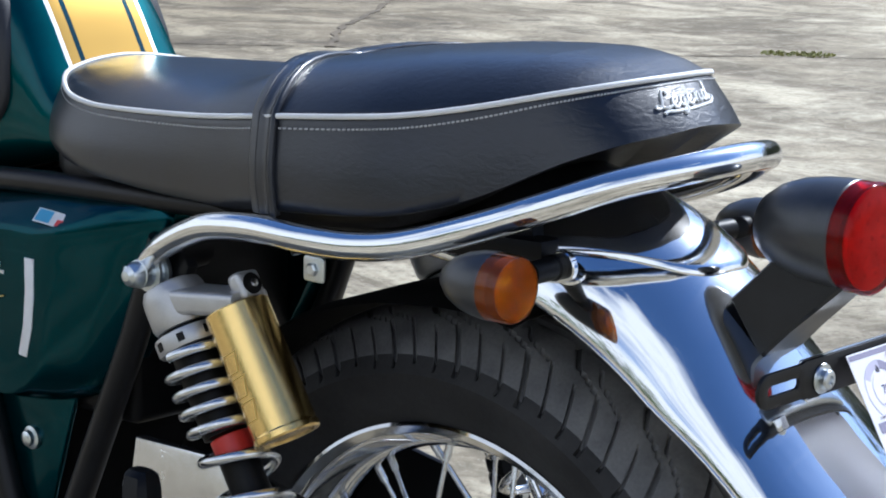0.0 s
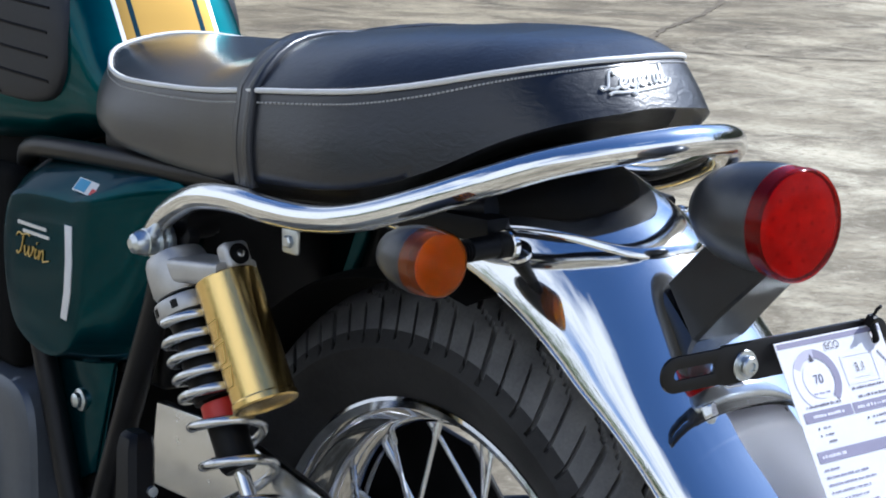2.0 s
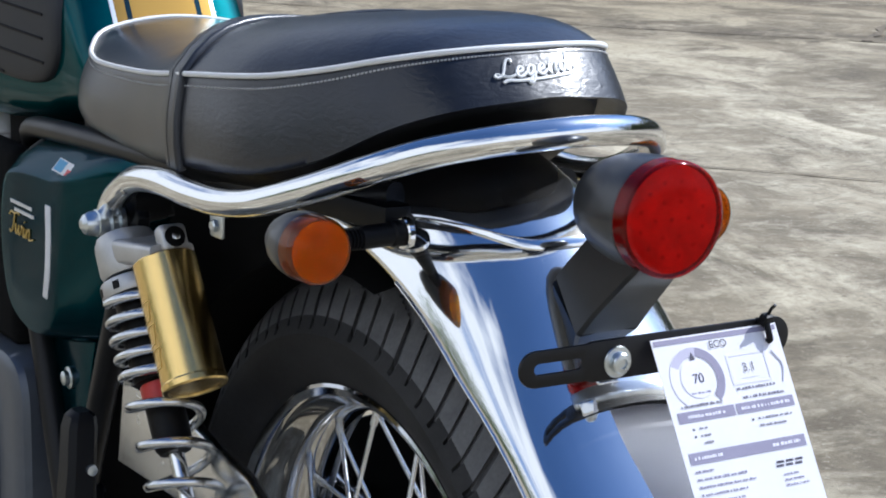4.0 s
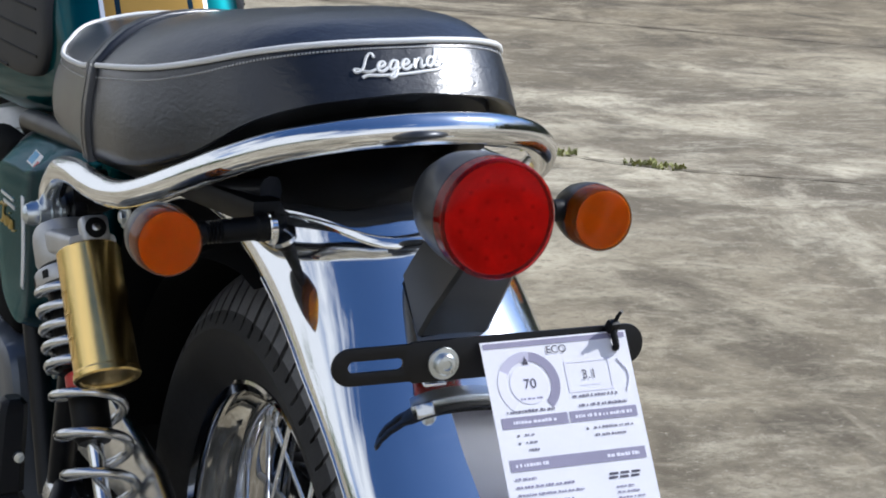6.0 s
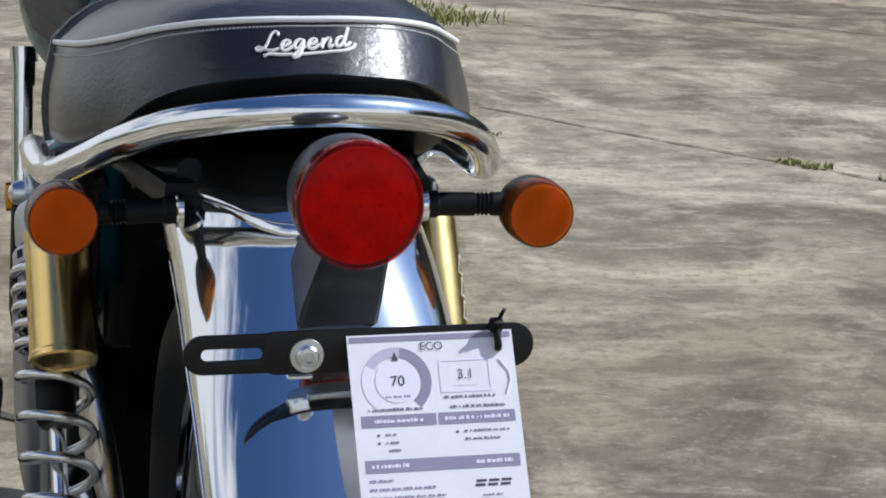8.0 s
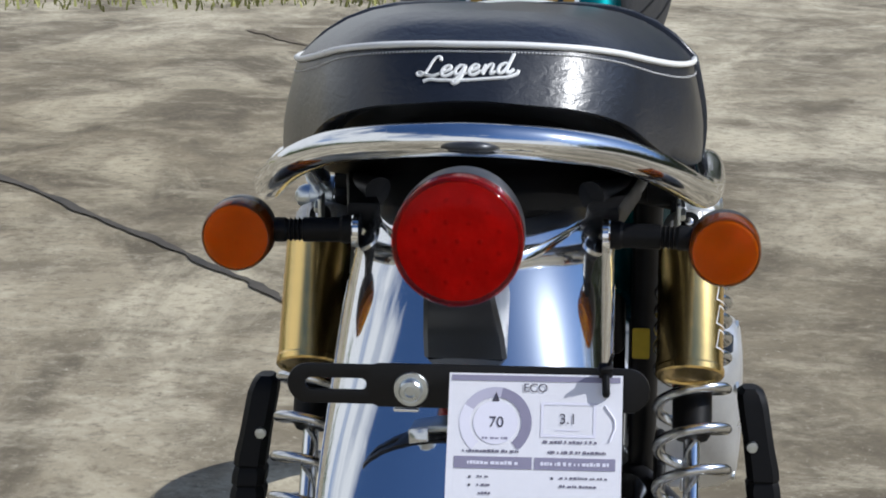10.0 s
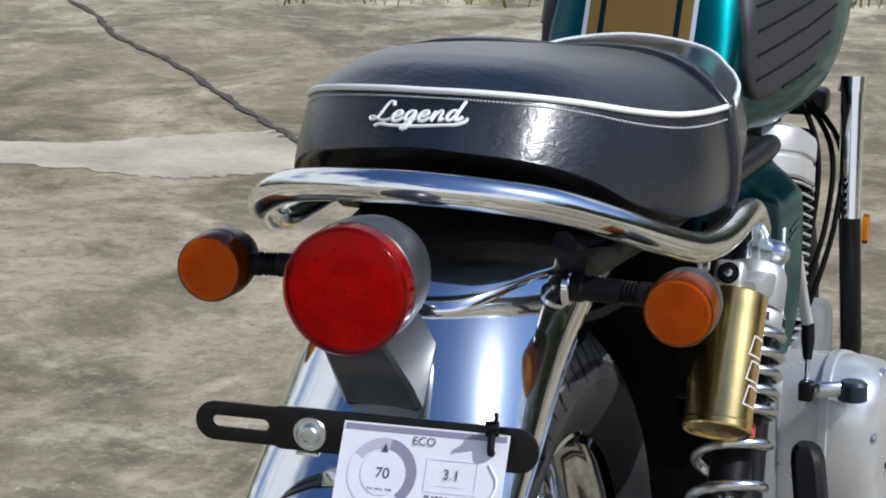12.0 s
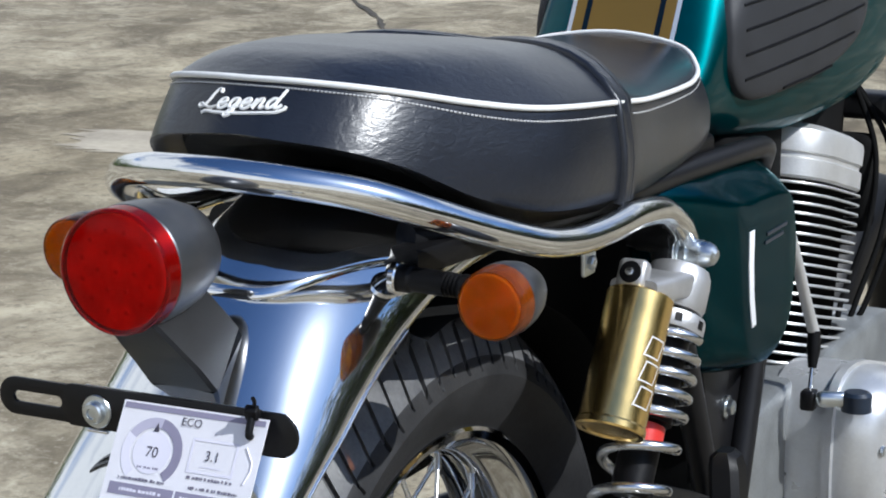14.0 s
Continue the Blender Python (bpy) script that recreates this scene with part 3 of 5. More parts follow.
def build_seat():
    n = len(RING_TOP)
    rings = [[q - Vector((q.x * 0.16, (q.y - 0.1) * 0.12, -0.004)) for q in RING_LOW],
             [q - Vector((q.x * 0.06, (q.y - 0.1) * 0.04, 0.001)) for q in RING_LOW],
             [q - Vector((q.x * 0.015, (q.y - 0.1) * 0.01, 0.0015)) for q in RING_LOW]]
    rings += [[side_point(p, q, v) for p, q in zip(RING_TOP, RING_LOW)] for v in (1, 0.85, 0.65, 0.45, 0.25, 0.1, 0.0)]
    rings += [[seat_point(p, u) for p in RING_TOP] for u in (0.03, 0.08, 0.16, 0.26, 0.38, 0.52, 0.66, 0.8, 0.92, 1.0)]
    me = loft("seat", rings, LEATHER, cap_start=True, angle=70)
    seat = part("seat", me, bike, "black leather dual seat with white piping")
    base = [[q - Vector((q.x * k, (q.y - 0.1) * kk, dz)) for q in RING_LOW] for k, kk, dz in ((0.10, 0.08, -0.012), (0.12, 0.1, 0.004), (0.2, 0.17, 0.016), (0.3, 0.26, 0.02))]
    part("seat_base", loft("seat_base", base, BLACK, cap_start=True, cap_end=True, angle=40), seat, "black plastic seat base")
    # piping, which stops under the strap
    out = [p + Vector((p.x, p.y * 0.7 - 0.04, 0)).normalized() * 0.0012 for p in RING_TOP]
    part("piping", tube("piping", out, 0.0023, PIPING, 8, closed=True), seat, "white piping round the seat")
    # stitches just under it
    verts, faces = [], []
    path = spline([side_point(p, q, 0.13) for p, q in zip(RING_TOP, RING_LOW)], 5, True)
    for i in range(0, len(path) - 1, 2):
        a, b = path[i], path[i].lerp(path[(i + 1) % len(path)], 1.35)
        o = Vector((a.x, a.y * 0.7 - 0.04, 0)).normalized()
        z = Vector((0, 0, 0.0007))
        k = len(verts)
        verts += [a - z + o * 0.0004, b - z + o * 0.0004, b + o * 0.0011, a + o * 0.0011, a + z + o * 0.0004, b + z + o * 0.0004]
        faces += [(k, k + 1, k + 2, k + 3), (k + 3, k + 2, k + 5, k + 4)]
    st = part("stitching", mesh_of("stitching", verts, faces, THREAD), seat, "pale stitching under the piping")
    st["kind"] = "stuff"
    # strap across, between rider and pillion
    iy = min(range(n // 2), key=lambda i: abs(RING_TOP[i].y - 0.089))
    p, q = RING_TOP[iy], RING_LOW[iy]
    prof = [side_point(p, q, v) for v in (1.05, 0.9, 0.75, 0.6, 0.45, 0.3, 0.15, 0.0)] + [seat_point(p, u, 0.15) for u in (0.1, 0.2, 0.32, 0.45, 0.6, 0.75, 0.9, 1.0)]
    prof = prof + [Vector((-v.x - 0.0056, v.y, v.z)) for v in prof[-2::-1]]
    half = 0.0085
    rings = []
    for i, v in enumerate(prof):
        t = (prof[min(i + 1, len(prof) - 1)] - prof[max(i - 1, 0)]).normalized()
        nrm = t.cross(Vector((0, 1, 0))).normalized()
        if nrm.dot(v - Vector((0, v.y, 0.7))) < 0:
            nrm = -nrm
        wv = Vector((0, 1, 0))
        sec = ((-half, -0.002), (-half, 0.003), (-half + 0.001, 0.0046), (-half + 0.0028, 0.005), (-half + 0.0046, 0.0044), (-half + 0.0058, 0.0032), (half * 0.5, 0.0033), (0.0165, 0.0034), (0.0184, 0.0022), (0.0187, -0.002))
        rings.append([v + wv * a + nrm * b for a, b in sec])
    part("strap", loft("strap", rings, LEATHER, cap_start=True, cap_end=True, angle=60), seat, "black strap across the seat")
    for side in (-0.47, 1.9):
        seam_line = [v + Vector((0, side * half * 0.62, 0)) + (v - Vector((0, v.y, 0.72))).normalized() * 0.0034 for v in prof]
        part("strap_seam", tube("strap_seam", seam_line, 0.0004, PAD, 5), seat)
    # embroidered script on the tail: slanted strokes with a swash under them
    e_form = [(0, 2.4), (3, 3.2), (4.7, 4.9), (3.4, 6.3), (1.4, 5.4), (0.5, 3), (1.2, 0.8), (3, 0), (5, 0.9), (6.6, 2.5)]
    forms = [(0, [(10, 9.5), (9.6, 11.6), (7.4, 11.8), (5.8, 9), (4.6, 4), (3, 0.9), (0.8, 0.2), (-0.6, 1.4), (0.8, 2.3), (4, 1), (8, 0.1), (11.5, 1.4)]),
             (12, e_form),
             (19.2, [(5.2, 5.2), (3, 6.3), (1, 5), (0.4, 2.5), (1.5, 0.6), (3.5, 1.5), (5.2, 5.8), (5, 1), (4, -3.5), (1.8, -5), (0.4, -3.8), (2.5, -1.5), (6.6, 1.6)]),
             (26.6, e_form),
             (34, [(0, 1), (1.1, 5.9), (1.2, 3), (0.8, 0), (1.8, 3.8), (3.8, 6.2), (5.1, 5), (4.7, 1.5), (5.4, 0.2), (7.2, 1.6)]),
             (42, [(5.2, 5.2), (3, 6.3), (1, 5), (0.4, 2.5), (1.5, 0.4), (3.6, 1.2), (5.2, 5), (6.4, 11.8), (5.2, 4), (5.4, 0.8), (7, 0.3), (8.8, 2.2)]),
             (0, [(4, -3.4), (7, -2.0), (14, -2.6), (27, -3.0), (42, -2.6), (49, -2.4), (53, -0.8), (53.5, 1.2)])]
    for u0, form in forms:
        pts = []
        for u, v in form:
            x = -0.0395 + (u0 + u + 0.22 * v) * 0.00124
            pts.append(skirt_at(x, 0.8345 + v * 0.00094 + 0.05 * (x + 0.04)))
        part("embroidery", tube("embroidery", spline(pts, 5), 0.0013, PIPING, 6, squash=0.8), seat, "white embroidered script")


# chrome grab rail
RAIL = [(0.158, 0.236, 0.668), (0.160, 0.207, 0.6905), (0.1625, 0.1718, 0.7091), (0.1655, 0.137, 0.7201), (0.167, 0.0871, 0.7253), (0.1665, 0.0363, 0.7247), (0.163, -0.013, 0.7261),
        (0.1573, -0.0606, 0.734), (0.1419, -0.1158, 0.7521), (0.122, -0.1618, 0.7707), (0.0933, -0.1966, 0.7864), (0.0576, -0.2239, 0.7959), (0.0238, -0.2365, 0.8), (0, -0.239, 0.801)]


def build_rail():
    path = [p + Vector((-0.004, 0, 0)) for p in spline(RAIL + [(-x, y, z) for x, y, z in RAIL[-2::-1]], 8)]
    rad = [0.0112] * len(path)
    for i in range(10):
        rad[i] = rad[-1 - i] = 0.008 + 0.0032 * i / 9
    rail = part("grab_rail", tube("grab_rail", path, rad, CHROME, 20), bike, "polished chrome grab rail round the seat")
    for s, _ in sides():
        # flattened ear and the stacked nut, washers and cap
        ear = slab("mounting_ear", [(0.016 * math.cos(a) - (0.004 if k > 6 else 0), 0.018 * math.sin(a)) for k, a in enumerate(np.linspace(0, 2 * math.pi, 20, endpoint=False))],
                   axis_pose((s * 0.145 - 0.003, 0.226, 0.668), (s, 0, 0)), 0.007, CHROME, 0.0015)
        part("mounting_ear", ear, rail)
        prof = [(0.013, 0), (0.0135, 0.001), (0.0135, 0.004), (0.0105, 0.0045), (0.0105, 0.007), (0.0118, 0.0075), (0.0118, 0.010), (0.0085, 0.0105), (0.0085, 0.018), (0.0078, 0.0185),
                (0.0075, 0.023), (0.006, 0.027), (0.003, 0.0295), (0.0, 0.030)]
        part("cap_nut", lathe("cap_nut", prof, ZINC, axis_pose((s * 0.148 - 0.003, 0.226, 0.668), (s, 0, 0)) @ Matrix.Diagonal((1.38, 1.38, 1.18, 1)), 18, 25), rail, "zinc-plated cap nut with washers")
        # small tab under the rail
        part("tab", slab("tab", rounded(0.022, 0.02, 0.003), axis_pose((s * 0.138, 0.056, 0.694), (s, 0, 0)), 0.003, ZINC, 0.0008), rail)
        part("tab_bolt", lathe("tab_bolt", [(0.0055, 0), (0.0055, 0.003), (0.004, 0.004), (0, 0.004)], ZINC, axis_pose((s * 0.141, 0.056, 0.694), (s, 0, 0)), 6, 25), rail)


# chrome rear fender
def ease(t):
    t = min(1.0, max(0.0, t))
    return t * t * (3 - 2 * t)


def arch(u, full, square):
    """Place across and height of the section at u, -1 to 1, as shares of the half width and of the rise; full: the degrees of arc on one side."""
    k = radians(full)
    rise = (math.cos(u * k) - math.cos(k)) / (1 - math.cos(k))
    return math.copysign(abs(math.sin(u * k) / math.sin(k)) ** square, u), max(0.0, rise) ** square


def fender_point(phi, u, lift=0.0, half=0.092):
    """phi: degrees round the axle from ahead over the top; u: -1 to 1 round the arch of the section."""
    crown = 0.459 + lift + max(0, phi - 140) * 0.0007 - 0.022 * ease((phi - 114) / 22) * (1 - ease((phi - 140) / 56))
    edge = 0.383 + max(0, phi - 128) * 0.0013
    # round shoulders and leaning flanks under the seat, squarer and upright towards the end
    low = ease((phi - 118) / 40)
    x, rise = arch(u, 78 + 9 * low, 0.95 - 0.17 * low)
    r = edge + (crown - edge) * rise
    return Vector((half * x, r * math.cos(radians(phi)), AXLE + r * math.sin(radians(phi))))


def seam(u):
    """Where the upper part ends, in degrees."""
    return 121.2 - 18 * arch(u, 90, 0.76)[0] ** 4


def build_fender():
    ws = np.linspace(-1, 1, 73)

    def shell(name, rows):
        """rows: pairs of functions of w that give phi and the lift over the crown."""
        outer = [[fender_point(f(w), w, g, h) for w in ws] for f, g, h in rows]
        inner = [[Vector((p.x * 0.975, p.y * 0.994, AXLE + (p.z - AXLE) * 0.994)) for p in r] for r in outer]
        rings = [o + i[::-1] for o, i in zip(outer, inner)]
        return loft(name, rings, CHROME, cap_start=True, cap_end=True, angle=60)

    low = [(lambda w, d=d: seam(w) + d, g, 0.092) for d, g in ((-1.2, 0.0), (-0.2, 0.0), (0.8, 0.0), (2.2, 0.0))]
    low += [(lambda w, k=k: seam(w) + 2.2 + (196 - seam(w) - 2.2) * k, 0.0, 0.092) for k in np.linspace(0, 1, 40)[1:]]
    fender = part("rear_fender", shell("rear_fender", low), bike, "mirror-bright chrome rear fender")
    # the upper part ends in a rolled edge
    top = [(lambda w, k=k: 70 + (seam(w) - 1.1 - 70) * k, 0.004, 0.0925) for k in np.linspace(0, 1, 16)]
    for t in range(1, 10):
        a = radians(9.5 * t)
        top.append((lambda w, a=a: seam(w) - 1.1 + 1.0 * math.sin(a), 0.004 - 0.006 * (1 - math.cos(a)), 0.0925))
    part("upper_fender", shell("upper_fender", top), fender, "chrome upper fender under the seat")
    for s, _ in sides():
        bead = [fender_point(phi, s * 0.9999) for phi in range(112, 197, 3)]
        part("edge_bead", tube("edge_bead", bead, 0.0012, CHROME, 8), fender)


# tail light
def build_tail_light():
    at = axis_pose((0, -0.355, 0.758), (0, 1, 0)) @ Matrix.Diagonal((1.04, 1.04, 1, 1))
    housing = lathe("tail_light", [(0.0, 0.010), (0.034, 0.011), (0.0365, 0.017), (0.0382, 0.020), (0.0382, 0.030), (0.0372, 0.045), (0.0345, 0.062), (0.029, 0.078), (0.021, 0.09), (0.011, 0.0965), (0.0, 0.098)], GUNMETAL, at, 56)
    lamp = part("tail_light", housing, bike, "round tail light with red lens")
    lens = lathe("lens", [(0.0, 0.0), (0.02, 0.0004), (0.032, 0.0016), (0.0362, 0.0034), (0.0372, 0.006), (0.0374, 0.019), (0.0365, 0.0195)], RED, at, 56, 40)
    part("lens", lens, lamp, "red plastic lens")
    ring = lathe("bezel", [(0.0352, 0.0026), (0.0366, 0.0016), (0.0381, 0.0032), (0.0384, 0.006), (0.0378, 0.0065), (0.0381, 0.018)], RED_RIM, at, 56, 40)
    part("bezel", ring, lamp)
    led = [(0.0, 0)] + [(0.013, k * 60) for k in range(6)] + [(0.025, k * 30 + 15) for k in range(12)]
    disc = lathe("led", [(0.0, -0.0022), (0.0016, -0.002), (0.0022, 0.0), (0.0022, 0.002)], LED, Matrix(), 10)
    cells = [(0.0, 0.0088)]
    for k in range(1, 12):
        cells += [(0.003 * k - 0.001, 0.0088 - 0.0006 * (k % 2)), (0.003 * k, 0.0076 + 0.0006 * (k % 2))]
    part("reflector", lathe("reflector", cells + [(0.0352, 0.0060)], REFLECTOR, at, 40, 20), lamp, "silver reflector behind the lens")
    for r, a in led:
        ob = part("led", disc, lamp)
        ob.matrix_basis = at @ pose(r * math.cos(radians(a)), r * math.sin(radians(a)), 0.0078)
    # folded bracket that carries it on the fender
    def ring4(y0, y1, z0, z1, h, b=0.003):
        return [Vector((sx * (h - ox), y, z)) for sx, ox, y, z in ((-1, b, y0, z0), (1, b, y0, z0), (1, 0, y0 + (b if y1 > y0 else -b), z0), (1, 0, y1 - b, z1), (1, b, y1, z1), (-1, b, y1, z1), (-1, 0, y1 - b, z1), (-1, 0, y0 + b, z0))]
    rings = [ring4(-0.344, -0.286, 0.732, 0.746, 0.0205), ring4(-0.340, -0.284, 0.7235, 0.7385, 0.0215), ring4(-0.300, -0.264, 0.686, 0.717, 0.0255), ring4(-0.282, -0.250, 0.667, 0.703, 0.0265)]
    part("lamp_bracket", loft("lamp_bracket", rings, BRACKET, cap_start=True, cap_end=True, angle=30), lamp, "folded satin-black lamp bracket")


# indicators
def build_indicator(s):
    at = axis_pose((s * 0.167, -0.173, 0.718 if s < 0 else 0.7145), (0, 1, 0))
    shell = lathe("indicator", [(0.0, 0.012), (0.022, 0.013), (0.0248, 0.0205), (0.0248, 0.026), (0.0238, 0.035), (0.0212, 0.046), (0.0165, 0.057), (0.0095, 0.066), (0.0035, 0.070), (0.0, 0.0705)], GUNMETAL, at, 40)
    ind = part("indicator", shell, bike, "bullet indicator with amber lens")
    prof = [(0.0, 0.0)]
    for k in range(1, 8):
        r = 0.0026 * k
        prof += [(r - 0.0013, 0.0001 + 0.00016 * k), (r, 0.0011 + 0.00016 * k)]
    prof += [(0.0205, 0.0012), (0.0222, 0.0026)]
    part("lens", lathe("lens", prof, AMBER, at, 40, 25), ind, "ribbed amber lens")
    part("lens_rim", lathe("lens_rim", [(0.0220, 0.0026), (0.0232, 0.0024), (0.0242, 0.0050), (0.0246, 0.0200), (0.0235, 0.0205)], AMBER_RIM, at, 40, 60), ind)
    bowl = [(0.0, 0.0108), (0.0025, 0.0108), (0.003, 0.0045), (0.0045, 0.0042), (0.005, 0.0112)]
    for q in range(6):
        bowl += [(0.0062 + 0.0025 * q, 0.0116 - 0.0011 * q), (0.0085 + 0.0025 * q, 0.0098 - 0.0011 * q)]
    part("reflector", lathe("reflector", bowl + [(0.0222, 0.0040)], FACET, at, 32, 20), ind, "silver reflector behind the lens")
    stem_prof = [(0.0075, 0), (0.0086, 0.006), (0.0086, 0.012)]
    for k in range(4):
        h = 0.014 + k * 0.003
        stem_prof += [(0.0072, h), (0.0072, h + 0.001), (0.0086, h + 0.0015)]
    stem_prof += [(0.0086, 0.05), (0.0098, 0.052), (0.0098, 0.060), (0.0075, 0.062)]
    part("stem", lathe("stem", stem_prof, BLACK, axis_pose((s * 0.148, -0.147, 0.719), (-s, 0.06, 0.01)), 24), ind, "black rubber stem")
    part("clamp", lathe("clamp", [(0.0, 0), (0.011, 0), (0.012, 0.001), (0.012, 0.005), (0.008, 0.006), (0.0, 0.006)], CHROME, axis_pose((s * 0.089, -0.146, 0.7195), (-s, 0, 0)), 24), ind)


# rear wheel
def build_wheel():
    hub = lathe("rear_wheel", [(0.0, -0.075), (0.02, -0.075), (0.022, -0.06), (0.055, -0.055), (0.06, -0.048), (0.05, -0.04), (0.042, -0.03), (0.042, 0.03), (0.05, 0.04), (0.06, 0.048), (0.055, 0.055), (0.022, 0.06), (0.02, 0.075), (0.0, 0.075)],
                ENGINE, axis_pose((0, 0, AXLE), (1, 0, 0)), 40)
    wheel = part("rear_wheel", hub, bike, "spoked rear wheel with chrome rim")
    shift(wheel, 0, -0.005, 0.002)
    # tyre with tread grooves cut into a fine grid
    n_a, sect = 1440, []
    for u in np.linspace(-1, 1, 81):
        a = abs(u)
        if a < 0.72:
            x, r = 0.060 * a / 0.72, 0.3265 - 0.040 * (a / 0.72) ** 2.3
        elif a < 0.80:
            k = (a - 0.72) / 0.08
            x, r = 0.060 + 0.0055 * k, 0.2865 - 0.012 * k
        else:
            k = (a - 0.80) / 0.20
            x, r = 0.0655 - 0.022 * k ** 1.6, 0.2745 - 0.0445 * k
        sect.append((math.copysign(x, u), r, a))
    sect = [(x, r, a, math.copysign(1, x)) for x, r, a in sect]
    ang = np.arange(n_a) / n_a * 2 * math.pi
    deg = np.degrees(ang)
    verts = np.zeros((n_a, len(sect), 3))
    for j, (x, r, a, s) in enumerate(sect):
        depth = np.zeros(n_a)
        t = min(a / 0.72, 1.2)
        # broad grooves that run slanted in from the shoulder and jog sideways half-way
        sweep = 10 * max(0.0, 1 - t)
        jog = 4.4 * min(1.0, max(0.0, (0.62 - t) / 0.14))
        base = deg + (6.5 if s > 0 else 0)

        def cut(at, half):
            ph = (base + jog - at) % 13.333
            return np.clip((half - np.minimum(ph, 13.333 - ph)) / 0.14, 0, 1)
        if 0.14 < t < 1.07:
            depth = np.maximum(depth, cut(0, 0.5))
        # narrow cuts between them, one long and one short
        if 0.34 < t < 1.03:
            depth = np.maximum(depth, 0.8 * cut(4.4, 0.3))
        if 0.66 < t < 1.05:
            depth = np.maximum(depth, 0.8 * cut(8.9, 0.3))
        # a groove round the middle
        depth = np.maximum(depth, np.clip(1.4 - abs(t - 0.14) / 0.035, 0, 1))
        if t > 1.06:
            depth[:] = 0
        rr = r - 0.0068 * depth
        verts[:, j, 0] = x
        lean = ang - math.radians(sweep)
        verts[:, j, 1] = rr * np.cos(lean)
        verts[:, j, 2] = AXLE + rr * np.sin(lean)
    m = len(sect)
    idx = np.arange(n_a * m).reshape(n_a, m)
    quad = np.stack([idx[:, :-1], idx[:, 1:], np.roll(idx, -1, 0)[:, 1:], np.roll(idx, -1, 0)[:, :-1]], -1).reshape(-1, 4)
    me = bpy.data.meshes.new("tyre")
    me.from_pydata(verts.reshape(-1, 3).tolist(), [], quad[:, ::-1].tolist())
    me.materials.append(RUBBER)
    me.materials.append(TREAD)
    band = np.array([0.5 * (sect[j][2] + sect[j + 1][2]) < 0.71 for j in range(m - 1)])
    me.polygons.foreach_set("material_index", np.tile(band, n_a).astype(np.int32))
    me.shade_smooth()
    sharp(me, 24)
    part("tyre", me, wheel, "black rubber tyre with deep grooves")
    prof = [(0.222, -0.044), (0.2285, -0.0475), (0.2315, -0.0465), (0.2315, -0.0435), (0.227, -0.041), (0.2235, -0.036), (0.222, -0.030), (0.214, -0.024), (0.2085, -0.014), (0.207, 0.0)]
    inner = [(r - (0.003 if k < 6 else 0.003), x * 0.985) for k, (r, x) in enumerate(prof)]
    full = [(r, x) for r, x in prof] + [(r, -x) for r, x in prof[-2::-1]]
    back = [(r, x) for r, x in inner[2:]] + [(r, -x) for r, x in inner[-2:1:-1]]
    at = axis_pose((0, 0, AXLE), (1, 0, 0))
    ringset = [[at @ Vector((r * math.cos(a), r * math.sin(a), h)) for a in (2 * math.pi * k / 128 for k in range(128))] for r, h in full + back[::-1]]
    part("rim", loft("rim", ringset, RIM, closed=True, angle=45), wheel, "chrome wire-wheel rim")
    for k in range(36):
        side = 1 if k % 2 else -1
        lead = 1 if (k // 2) % 2 else -1
        a = radians(k * 10)
        b = a + lead * radians(52)
        p = Vector((side * 0.008, 0.206 * math.cos(a), AXLE + 0.206 * math.sin(a)))
        q = Vector((side * 0.05, 0.052 * math.cos(b), AXLE + 0.052 * math.sin(b)))
        sp = part("spoke", tube("spoke", [p, q], 0.0021, STEEL, 8), wheel)
        d = (q - p).normalized()
        part("nipple", tube("nipple", [p - d * 0.002, p + d * 0.014], 0.0034, STEEL, 8), sp)
    for s, r in ((1, 0.11), (-1, 0.095)):
        part("brake_disc" if s > 0 else "sprocket", lathe("disc", [(0.045, 0), (r, 0), (r, 0.004), (0.045, 0.004)], STEEL, axis_pose((s * 0.068, 0, AXLE), (s, 0, 0)), 48), wheel)


